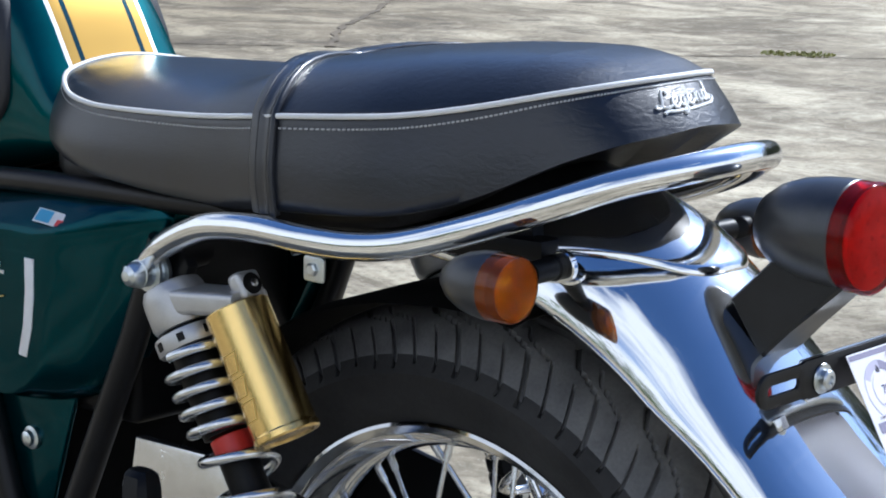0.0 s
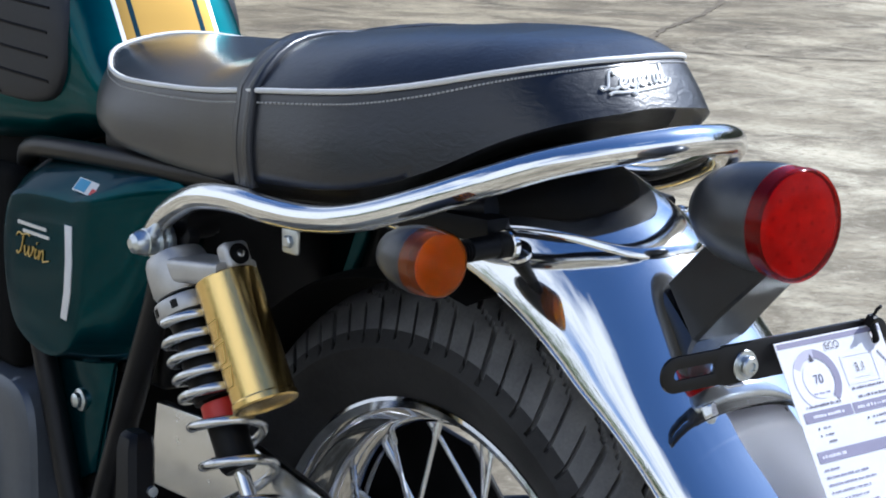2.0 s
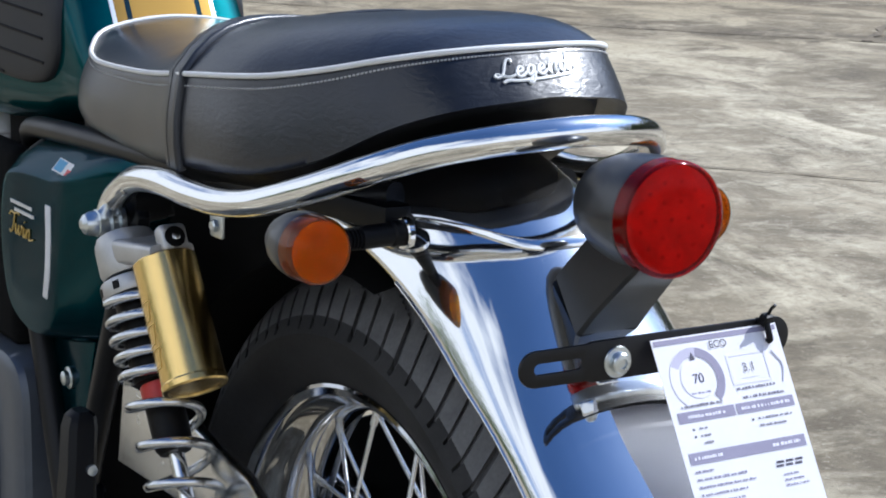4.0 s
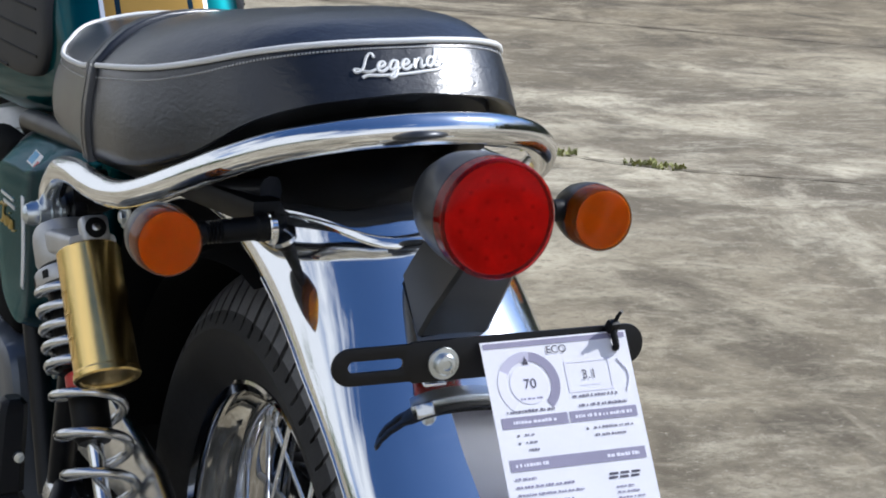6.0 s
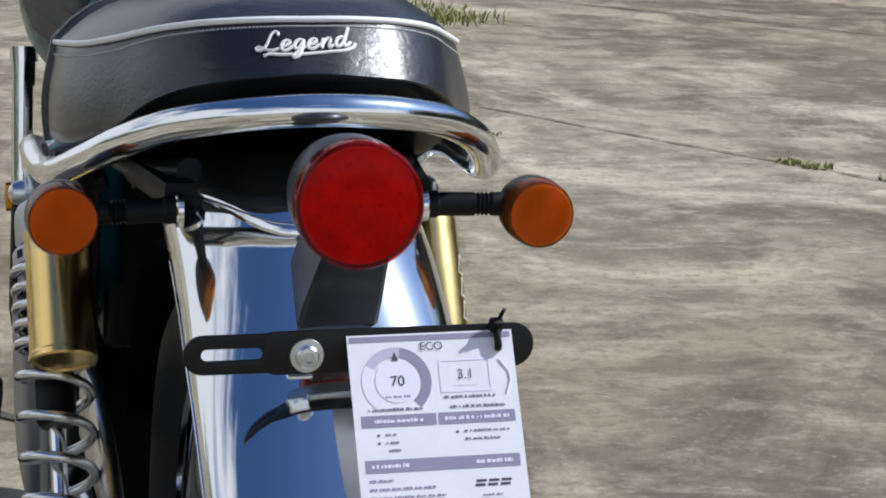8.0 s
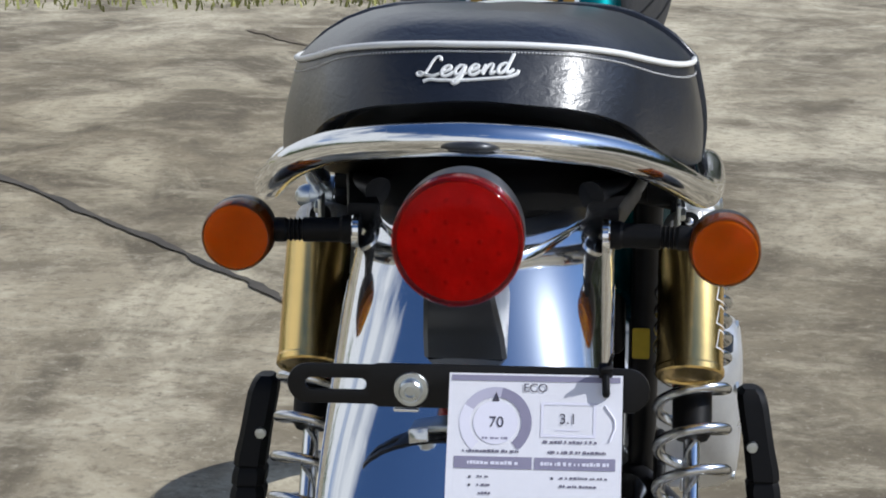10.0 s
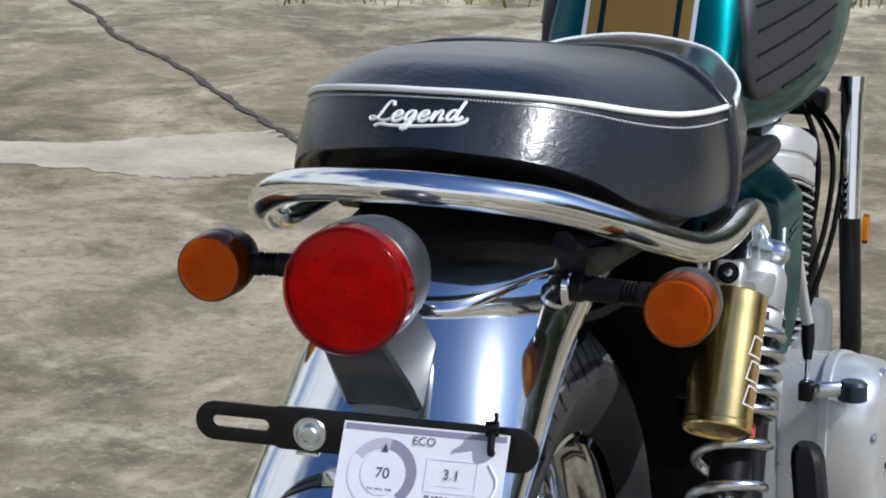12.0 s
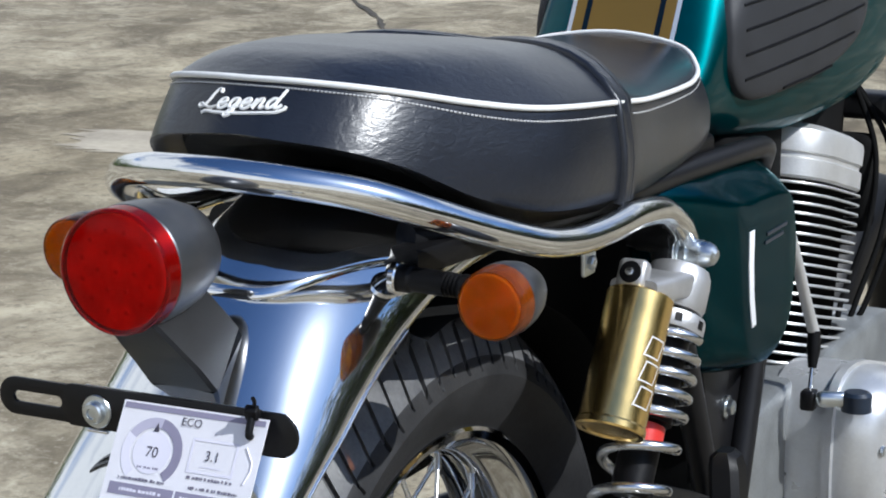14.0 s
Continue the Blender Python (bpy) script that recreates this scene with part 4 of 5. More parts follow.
# shock absorbers
def build_shock(s):
    x = s * 0.156
    top, low = Vector((x, 0.223, 0.672)), Vector((x, 0.012, 0.337))
    ax = (low - top).normalized()
    m = axis_pose(top, ax)
    body = lathe("shock_absorber", [(0.0, 0.017), (0.018, 0.017), (0.0235, 0.019), (0.026, 0.024), (0.0268, 0.031), (0.0268, 0.050), (0.0245, 0.055), (0.0, 0.055)], CAST, m, 36)
    sh = part("shock_absorber", body, bike, "twin-chamber shock with chrome spring and gold reservoir")
    part("top_eye", lathe("top_eye", [(0.008, -0.016), (0.018, -0.016), (0.0185, -0.01), (0.0185, 0.01), (0.018, 0.016), (0.008, 0.016)], BLACK, axis_pose((s * 0.132, 0.222, 0.684), (s, 0, 0)), 28), sh, "black rubber bush in the top eye")
    part("eye_bracket", slab("eye_bracket", [(-0.02, -0.016), (0.016, -0.02), (0.024, 0.0), (0.012, 0.02), (-0.016, 0.018)], axis_pose((s * 0.136, 0.225, 0.672), (s, 0, 0)), 0.012, SATIN, 0.002), sh)
    collar = [(0.022, 0.059), (0.0285, 0.059), (0.0295, 0.061), (0.0295, 0.071), (0.0285, 0.073), (0.022, 0.073)]
    col = part("preload_collar", lathe("preload_collar", collar, CAST, m, 36), sh, "notched preload collar")
    for k in range(8):
        a = radians(45 * k + 10)
        part("notch", solid("notch", (0.006, 0.0008, 0.007), m @ pose(0.0296 * math.cos(a), 0.0296 * math.sin(a), 0.066) @ pose(0, 0, 0, 0, 0, math.degrees(a) + 90), BLACK, 0), col)
    part("inner_tube", lathe("inner_tube", [(0.0205, 0.04), (0.0205, 0.148), (0.0, 0.148)], BLACK, m, 28), sh)
    part("sleeve", lathe("sleeve", [(0.0155, 0.150), (0.0165, 0.151), (0.0165, 0.166), (0.0155, 0.167)], STICKER_RED, m, 28), sh, "red sleeve")
    part("damper_body", lathe("damper_body", [(0.0162, 0.166), (0.0162, 0.205), (0.013, 0.21), (0.0, 0.21)], BLACK, m, 28), sh)
    part("damper_rod", lathe("damper_rod", [(0.0068, 0.18), (0.0068, 0.33), (0, 0.33)], CHROME, m, 20), sh, "chrome damper rod")
    shift(sh, 0, -0.008, 0.003)
    # progressive spring: close coils above, open coils below
    h, path, turns = 0.077, [], 0.0
    step = radians(12)
    while h < 0.335:
        pitch = 0.0158 if h < 0.138 else (0.034 if h > 0.16 else 0.0158 + (h - 0.138) / 0.022 * 0.0182)
        path.append(m @ Vector((0.0282 * math.cos(turns + (0 if s > 0 else math.pi)), s * 0.0282 * math.sin(turns + (0 if s > 0 else math.pi)), h)))
        turns += step
        h += pitch * step / (2 * math.pi)
    part("spring", tube("spring", path, 0.0044, STEEL, 10), sh, "bright steel coil spring")
    part("spring_seat", lathe("spring_seat", [(0.0, 0.335), (0.029, 0.335), (0.031, 0.339), (0.031, 0.347), (0.02, 0.352), (0.014, 0.37), (0.0, 0.372)], CAST, m, 32), sh)
    # reservoir behind it
    r0 = Vector((s * 0.152, 0.139, 0.650))
    rm = axis_pose(r0, ax)
    res = lathe("reservoir", [(0.0, 0.0), (0.0255, 0.0), (0.0265, 0.0012), (0.0265, 0.104), (0.0275, 0.1055), (0.0275, 0.110), (0.0262, 0.1115), (0.0225, 0.1115), (0.021, 0.110), (0.0, 0.110)], GOLD, rm, 44)
    rs = part("reservoir", res, sh, "gold anodised gas reservoir")
    # printed mark: three slanted outline bars
    def mark(h0, w, hh):
        vs, fs = [], []
        outer = [(-w, 0), (w, 0), (w, hh), (-w, hh)]
        for k in range(4):
            (a0, b0), (a1, b1) = outer[k], outer[(k + 1) % 4]
            d = Vector((a1 - a0, b1 - b0, 0)).normalized() * 0.0006
            e = Vector((-d.y, d.x, 0))
            a0, b0, a1, b1 = a0 - d.x, b0 - d.y, a1 + d.x, b1 + d.y
            i = len(vs)
            for q in range(7):
                aa, bb = a0 + (a1 - a0) * q / 6, b0 + (b1 - b0) * q / 6
                for g in (-1, 1):
                    ang = base + (aa + e.x * g + (bb - hh / 2) * 0.25) / 0.0265
                    vs.append(rm @ Vector((0.0268 * math.cos(ang), 0.0268 * math.sin(ang), h0 + bb + e.y * g)))
                if q:
                    fs.append((i + 2 * q - 2, i + 2 * q - 1, i + 2 * q + 1, i + 2 * q))
        return mesh_of("printed_mark", vs, fs, SILVER_INK if s > 0 else GOLD_INK)
    inv = rm.to_3x3().inverted()
    d = inv @ Vector((s, -0.42 if s > 0 else 0.1, 0))
    base = math.atan2(d.y, d.x)
    for k in range(3):
        part("printed_mark", mark(0.036 + k * 0.02, 0.0078, 0.0155), rs, "pale printed outline mark")
    # cast bridge that joins the two, with a lug that carries the filler
    c0, c1 = top + ax * 0.03, r0 - ax * 0.004 + Vector((0, -0.018, 0.004))
    bridge_rings = []
    for t, w, hgt in ((0.0, 0.020, 0.022), (0.15, 0.0215, 0.023), (0.45, 0.0205, 0.021), (0.75, 0.021, 0.02), (1.0, 0.0195, 0.018)):
        c = c0.lerp(c1, t)
        up = Vector((0, 0.25, 0.97)).normalized()
        bridge_rings.append([c + Vector((1, 0, 0)) * w * math.copysign(abs(math.cos(a)) ** 0.4, math.cos(a)) + up * hgt * 0.5 * math.copysign(abs(math.sin(a)) ** 0.4, math.sin(a)) for a in (2 * math.pi * (k + 0.5) / 24 for k in range(24))])
    br = part("bridge", loft("bridge", bridge_rings, CAST, cap_start=True, cap_end=True, angle=32), sh, "cast aluminium bridge to the reservoir")
    lug = Vector((s * 0.149, 0.131, 0.668))
    part("filler_lug", solid("filler_lug", (0.024, 0.016, 0.024), Matrix.Translation(lug) @ pose(0, 0, 0, -28, 0, 0), CAST, 0.005, 3), br)
    d2 = Vector((0, -0.88, 0.47)).normalized()
    part("filler", lathe("filler", [(0.0, 0), (0.0088, 0), (0.0088, 0.0012), (0.006, 0.0016), (0.0, 0.0016)], BLACK, axis_pose(lug + d2 * 0.0075, d2), 24), br, "black filler recess")
    part("filler_screw", lathe("filler_screw", [(0.0, 0), (0.0035, 0), (0.0035, 0.0035), (0.002, 0.0042), (0.0, 0.0042)], STEEL, axis_pose(lug + d2 * 0.0075, d2), 12), br)


# number-plate bracket
def build_plate_bracket():
    y, z = -0.33, 0.663
    m = Matrix.Translation((0, y, z)) @ pose(0, 0, 0, 90, 0, 0)
    outline = [(-0.094 + 0.0125 * math.cos(radians(a)), 0.0125 * math.sin(radians(a))) for a in range(90, 271, 15)]
    outline += [(-0.053, -0.0125), (-0.05, -0.014), (0.108, -0.014)] + [(0.104 + 0.013 * math.cos(radians(a)), 0.014 * math.sin(radians(a))) for a in range(-75, 91, 15)] + [(-0.05, 0.0135), (-0.053, 0.0125)]
    hole = [(-0.0915 + 0.0038 * math.cos(radians(a)), 0.0038 * math.sin(radians(a))) for a in range(90, 271, 20)] + [(-0.061 + 0.0038 * math.cos(radians(a)), 0.0038 * math.sin(radians(a))) for a in range(-90, 91, 20)]
    pl = part("plate_bracket", slab("plate_bracket", outline, m, 0.003, SATIN, 0.0006, hole), bike, "black slotted number-plate bracket")
    bolt = lathe("bolt", [(0.0, 0), (0.0105, 0), (0.011, 0.0008), (0.0105, 0.0018), (0.0075, 0.002), (0.0072, 0.006), (0.0062, 0.0072), (0.0035, 0.0075), (0.003, 0.006), (0.0, 0.006)], ZINC, axis_pose((-0.0295, y - 0.003, z - 0.002), (0, -1, 0)), 24)
    part("bolt", bolt, pl, "zinc-plated bolt with washer")
    part("clip", solid("clip", (0.016, 0.010, 0.0025), Matrix.Translation((-0.033, -0.325, 0.6475)) @ pose(0, 0, 0, 20, 0, 0), CHROME, 0.001), pl)
    part("backing", solid("backing", (0.15, 0.006, 0.02), Matrix.Translation((0.03, -0.3255, 0.665)), ZINC, 0.002), pl, "plated steel strip behind the bracket")


# side covers
def build_side_cover(s):
    x = s * 0.14
    edge = [(0.268, 0.703), (0.36, 0.706), (0.45, 0.699), (0.515, 0.688), (0.545, 0.665), (0.553, 0.61), (0.548, 0.555), (0.525, 0.518), (0.47, 0.503), (0.40, 0.512), (0.352, 0.532), (0.318, 0.58), (0.288, 0.64)]
    ring = spline([(0, a, b) for a, b in edge], 4, True)
    face = [(0.375, 0.672), (0.41, 0.668), (0.45, 0.667), (0.505, 0.662), (0.53, 0.65), (0.543, 0.61), (0.538, 0.56), (0.518, 0.527), (0.468, 0.513), (0.425, 0.522), (0.405, 0.545), (0.392, 0.59), (0.382, 0.64)]
    flat = spline([(0, a, b) for a, b in face], 4, True)
    c = Vector((0, 0.46, 0.595))
    rings = []
    for t, dx in ((0.0, -0.06), (0.0, -0.036), (0.015, -0.030), (0.05, -0.026), (0.5, -0.010), (0.93, 0.0012), (1.0, 0.003)):
        rings.append([Vector((x + s * dx, p.y + (q.y - p.y) * t, p.z + (q.z - p.z) * t)) for p, q in zip(ring, flat)])
    for k, dx in ((0.94, 0.0038), (0.6, 0.004), (0.2, 0.004)):
        rings.append([Vector((x + s * dx, c.y + (q.y - c.y) * k, c.z + (q.z - c.z) * k)) for q in flat])
    cov = part("side_cover", loft("side_cover", rings, GREEN, cap_start=True, cap_end=True, angle=50), bike, "glossy dark-green side cover")
    shift(cov, s * 0.004, -0.013, 0.008)
    pts = [(0.407, 0.643), (0.408, 0.61), (0.412, 0.58), (0.42, 0.553), (0.431, 0.554), (0.4235, 0.582), (0.42, 0.612), (0.420, 0.643)]
    part("reflector_strip", slab("reflector_strip", pts, Matrix.Translation((x + s * 0.003, 0, 0)) @ Matrix(((0, 0, s, 0), (1, 0, 0, 0), (0, 1, 0, 0), (0, 0, 0, 1))), 0.002, WHITE, 0.0006), cov, "pale silver trim strip")
    if s < 0:
        up = Vector((-s * 0.03, 0, 0.034)).normalized()
        out = Vector((0, s, 0)).cross(up) * -1
        out = out if out.x * s > 0 else -out
        lay = Matrix.Translation(Vector((x + s * 0.004, 0, 0.669)) + out * 0.001) @ Matrix(((0, up.x, out.x, 0), (1, 0, 0, 0), (0, up.z, out.z, 0), (0, 0, 0, 1))) @ Matrix.Translation((0.03, -0.664, 0))
        st = part("sticker", slab("sticker", [(0.338, 0.67), (0.338, 0.684), (0.384, 0.686), (0.384, 0.672)], lay, 0.0006, SILVER_INK, 0), cov, "small blue, white and red sticker")
        part("sticker_print", slab("sticker_print", [(0.362, 0.6725), (0.362, 0.684), (0.382, 0.685), (0.382, 0.6735)], lay @ pose(0, 0, 0.0006), 0.0003, STICKER_BLUE, 0), st)
        part("sticker_print", slab("sticker_print", [(0.34, 0.6705), (0.34, 0.677), (0.353, 0.678), (0.353, 0.6715)], lay @ pose(0, 0, 0.0006), 0.0003, STICKER_RED, 0), st)
    lay = Matrix.Translation((x + s * 0.004, 0, 0)) @ Matrix(((0, 0, s, 0), (1, 0, 0, 0), (0, 1, 0, 0), (0, 0, 0, 1)))
    for z0, a0, a1 in ((0.632, 0.455, 0.51), (0.625, 0.45, 0.50)):
        part("badge", slab("badge", [(a0, z0 - 0.0016), (a1, z0 - 0.0016), (a1, z0 + 0.0016), (a0, z0 + 0.0016)], lay, 0.001, SILVER_INK if s < 0 else BOSS, 0), cov, "worn silver printed bars" if s < 0 else "dark printed bars")
    if s > 0:
        return
    # gold script
    script = [[(0, 9), (2, 11), (6, 10.5), (11, 11.5), (13, 10.5)], [(7, 10.8), (6.5, 6), (5, 1.5), (2.5, 0.2), (1.5, 1.5)],
              [(9, 5.5), (9.6, 2), (11, 0.4), (13, 3), (13.6, 5.5), (13.6, 2), (15, 0.4), (17.4, 3.4), (17.4, 5.8), (19, 4.6)],
              [(20.4, 5.4), (20, 2), (21, 0.3), (23, 2)], [(21, 8), (21.3, 8.6)],
              [(24, 5.4), (24, 0.4), (25.4, 4), (27.4, 5.6), (28.2, 4), (28, 0.8), (29.4, 0.2), (34, 1.4)]]
    for form in script:
        pts = spline([(x + s * 0.0050, 0.516 - 0.0019 * (u + 0.2 * v), 0.601 + 0.0019 * v) for u, v in form], 5)
        part("badge", tube("badge", pts, 0.0009, GOLD_INK, 6), cov, "gold printed script")


# fuel tank
def tank_section(y):
    top = lerp([(0.455, 0.772), (0.47, 0.79), (0.485, 0.815), (0.505, 0.85), (0.53, 0.882), (0.57, 0.912), (0.63, 0.935), (0.72, 0.948), (0.85, 0.95), (0.95, 0.93), (1.02, 0.88), (1.05, 0.83)], y)
    low = lerp([(0.455, 0.722), (0.48, 0.713), (0.56, 0.693), (0.7, 0.681), (0.85, 0.688), (1.0, 0.735), (1.05, 0.775)], y)
    half = lerp([(0.455, 0.075), (0.465, 0.085), (0.48, 0.0895), (0.52, 0.094), (0.58, 0.108), (0.66, 0.124), (0.75, 0.136), (0.85, 0.143), (0.95, 0.138), (1.02, 0.105), (1.05, 0.06)], y)
    return low, top, half


def tank_ring(y, inset=0.0):
    low, top, half = tank_section(y)
    ring = []
    for k in range(48):
        a = 2 * math.pi * k / 48
        ca, sa = math.cos(a), math.sin(a)
        x = half * math.copysign(abs(ca) ** (0.62 if sa > 0 else 0.5), ca)
        z = (low + top) / 2 + (top - low) / 2 * math.copysign(abs(sa) ** (0.72 if sa > 0 else 0.5), sa)
        ring.append(Vector((x, y, z)))
    return ring


def tank_side(y, z):
    low, top, half = tank_section(y)
    v = (z - (low + top) / 2) / ((top - low) / 2)
    v = max(-0.999, min(0.999, v))
    sa = abs(v) ** (1 / (0.72 if v > 0 else 0.5))
    return half * math.sqrt(max(0, 1 - sa * sa)) ** (0.62 if v > 0 else 0.5)


def build_tank():
    ys = [0.455, 0.458, 0.464, 0.47, 0.478, 0.487, 0.497, 0.51, 0.525, 0.545, 0.57, 0.6, 0.64, 0.69, 0.75, 0.82, 0.88, 0.94, 0.98, 1.01, 1.035, 1.05]
    tank = part("fuel_tank", loft("fuel_tank", [tank_ring(y) for y in ys], TANK, cap_start=True, cap_end=True, angle=60), bike, "metallic green fuel tank with gold stripe")
    shift(tank, -0.004, -0.022, 0.007)
    for s, _ in sides():
        # ribbed rubber knee pad that follows the flank
        out = spline([(0.515, 0.765, 0), (0.512, 0.80, 0), (0.517, 0.83, 0), (0.537, 0.865, 0), (0.60, 0.885, 0), (0.69, 0.882, 0), (0.755, 0.865, 0), (0.782, 0.825, 0), (0.768, 0.785, 0), (0.70, 0.755, 0), (0.6, 0.740, 0), (0.54, 0.741, 0)], 6, True)
        c = Vector((0.65, 0.81, 0))
        rings = []
        for k, h in ((1.0, -0.004), (1.0, 0.004), (0.985, 0.0065), (0.95, 0.008), (0.9, 0.0085), (0.8, 0.0085), (0.7, 0.0085), (0.6, 0.0085), (0.5, 0.0085), (0.4, 0.0085), (0.3, 0.0085), (0.2, 0.0085), (0.1, 0.0085)):
            rg2 = []
            for p in out:
                y, z = c.x + (p.x - c.x) * k, c.y + (p.y - c.y) * k
                rg2.append(Vector((s * (tank_side(y, z) + h), y, z)))
            rings.append(rg2)
        pad = part("knee_pad", loft("knee_pad", rings, PAD, cap_end=True, angle=50), tank, "ribbed black rubber knee pad")
        for z0 in (0.755, 0.778, 0.801, 0.824, 0.847, 0.868):
            line = []
            for k in range(13):
                y = 0.507 + 0.28 * k / 12
                z = z0 - 0.02 + 0.03 * k / 12
                q = Vector((y - c.x, z - c.y, 0))
                lim = min((p - c).length for p in out if abs(math.atan2(p.y - c.y, p.x - c.x) - math.atan2(q.y, q.x)) < 0.12) if q.length > 0.02 else 1
                if q.length < lim * 0.97:
                    line.append(Vector((s * (tank_side(y, z) + 0.0083), y, z)))
            if len(line) > 2:
                part("groove", tube("groove", line, 0.0016, BLACK, 6), pad)


# frame, engine and running gear
def build_frame():
    fr = part("frame", tube("frame", spline([(0.0, 1.02, 0.78), (0.0, 0.95, 0.74), (0.0, 0.6, 0.69), (0.0, 0.3, 0.69)], 6), 0.02, SATIN, 14), bike, "satin-black tubular frame")
    shift(fr, 0, -0.012, 0.005, 1.05)
    for s, _ in sides():
        part("seat_tube", tube("seat_tube", spline([(s * 0.06, 0.64, 0.62), (s * 0.09, 0.59, 0.674), (s * 0.106, 0.545, 0.697), (s * 0.112, 0.46, 0.706), (s * 0.110, 0.33, 0.711), (s * 0.104, 0.16, 0.716), (s * 0.095, 0.0, 0.722), (s * 0.07, -0.1, 0.735)], 6), 0.0105, SATIN, 14), fr)
        part("rear_stay", tube("rear_stay", [(s * 0.112, 0.27, 0.68), (s * 0.112, 0.311, 0.584), (s * 0.112, 0.40, 0.40), (s * 0.112, 0.43, 0.33)], 0.0125, SATIN, 14), fr)
        part("gusset", slab("gusset", [(0.40, 0.52), (0.53, 0.53), (0.52, 0.44), (0.48, 0.38), (0.44, 0.40)], Matrix.Translation((s * 0.098, 0, 0)) @ Matrix(((0, 0, s, 0), (1, 0, 0, 0), (0, 1, 0, 0), (0, 0, 0, 1))), 0.006, GREEN if s < 0 else SATIN, 0.002), fr)
        part("frame_bolt", lathe("frame_bolt", [(0.0, 0), (0.011, 0), (0.011, 0.003), (0.0075, 0.004), (0.007, 0.008), (0.004, 0.0095), (0, 0.0095)], ZINC, axis_pose((s * 0.104, 0.463, 0.466), (s, 0, 0)), 16), fr)
        part("shock_mount", tube("shock_mount", [(s * 0.1, 0.235, 0.675), (s * 0.146, 0.243, 0.664)], 0.011, SATIN, 14), fr)
        part("down_tube", tube("down_tube", [(s * 0.11, 0.53, 0.52), (s * 0.112, 0.46, 0.34)], 0.012, SATIN, 14), fr)
    part("seat_pan", slab("seat_pan", [(-0.09, -0.12), (0.09, -0.12), (0.105, 0.0), (0.11, 0.4), (0.08, 0.45), (-0.08, 0.45), (-0.11, 0.4), (-0.105, 0.0)], Matrix.Translation((0, 0, 0.712)), 0.02, BLACK, 0.004), fr)
    part("inner_mudguard", loft("inner_mudguard", [[Vector((w * 0.078, (0.340 - 0.008 * min(1, max(0, (100 - p) / 12)) + 0.006 * k) * math.cos(radians(p)), AXLE + (0.340 - 0.008 * min(1, max(0, (100 - p) / 12)) + 0.006 * k) * math.sin(radians(p)))) for w, k in ((-1, 0), (-0.8, 1), (0, 1.2), (0.8, 1), (1, 0), (0.8, 0.7), (0, 0.9), (-0.8, 0.7))] for p in range(20, 108, 6)], MATTE, cap_start=True, cap_end=True), fr, "black inner mudguard")
    part("pivot_block", solid("pivot_block", (0.19, 0.1, 0.24), Matrix.Translation((0, 0.485, 0.42)), MATTE, 0.015), fr, "black swingarm pivot casting")
    part("air_box", solid("air_box", (0.15, 0.17, 0.14), Matrix.Translation((0, 0.625, 0.635)), MATTE, 0.015), fr, "black air box under the tank")
    part("carburettor_cover", solid("carburettor_cover", (0.03, 0.13, 0.2), Matrix.Translation((-0.108, 0.625, 0.575)), MATTE, 0.012), fr, "black carburettor cover")
    plate = [(0.09, 0.345), (0.36, 0.335), (0.37, 0.41), (0.31, 0.435), (0.24, 0.462), (0.17, 0.452), (0.115, 0.40)]
    part("brake_hanger", slab("brake_hanger", plate, Matrix.Translation((0.122, 0, 0)) @ Matrix(((0, 0, 1, 0), (1, 0, 0, 0), (0, 1, 0, 0), (0, 0, 0, 1))), 0.008, BLACK, 0.003), fr, "black brake hanger plate")
    tag = slab("warning_tag", rounded(0.014, 0.026, 0.002), axis_pose((0.108, 0.2, 0.549), (0, -1, 0.2)), 0.001, YELLOW, 0)
    part("warning_tag", tag, fr, "small yellow printed tag")
    for s, _ in sides():
        part("engine_hanger", slab("engine_hanger", [(0.66, 0.63), (0.99, 0.60), (1.0, 0.72), (0.9, 0.745), (0.66, 0.72)], Matrix.Translation((s * 0.045, 0, 0)) @ Matrix(((0, 0, s, 0), (1, 0, 0, 0), (0, 1, 0, 0), (0, 0, 0, 1))), 0.005, MATTE, 0.001), fr, "black engine hanger plate")
    part("battery_box", solid("battery_box", (0.19, 0.2, 0.2), Matrix.Translation((0, 0.43, 0.6)), BLACK, 0.01), fr)


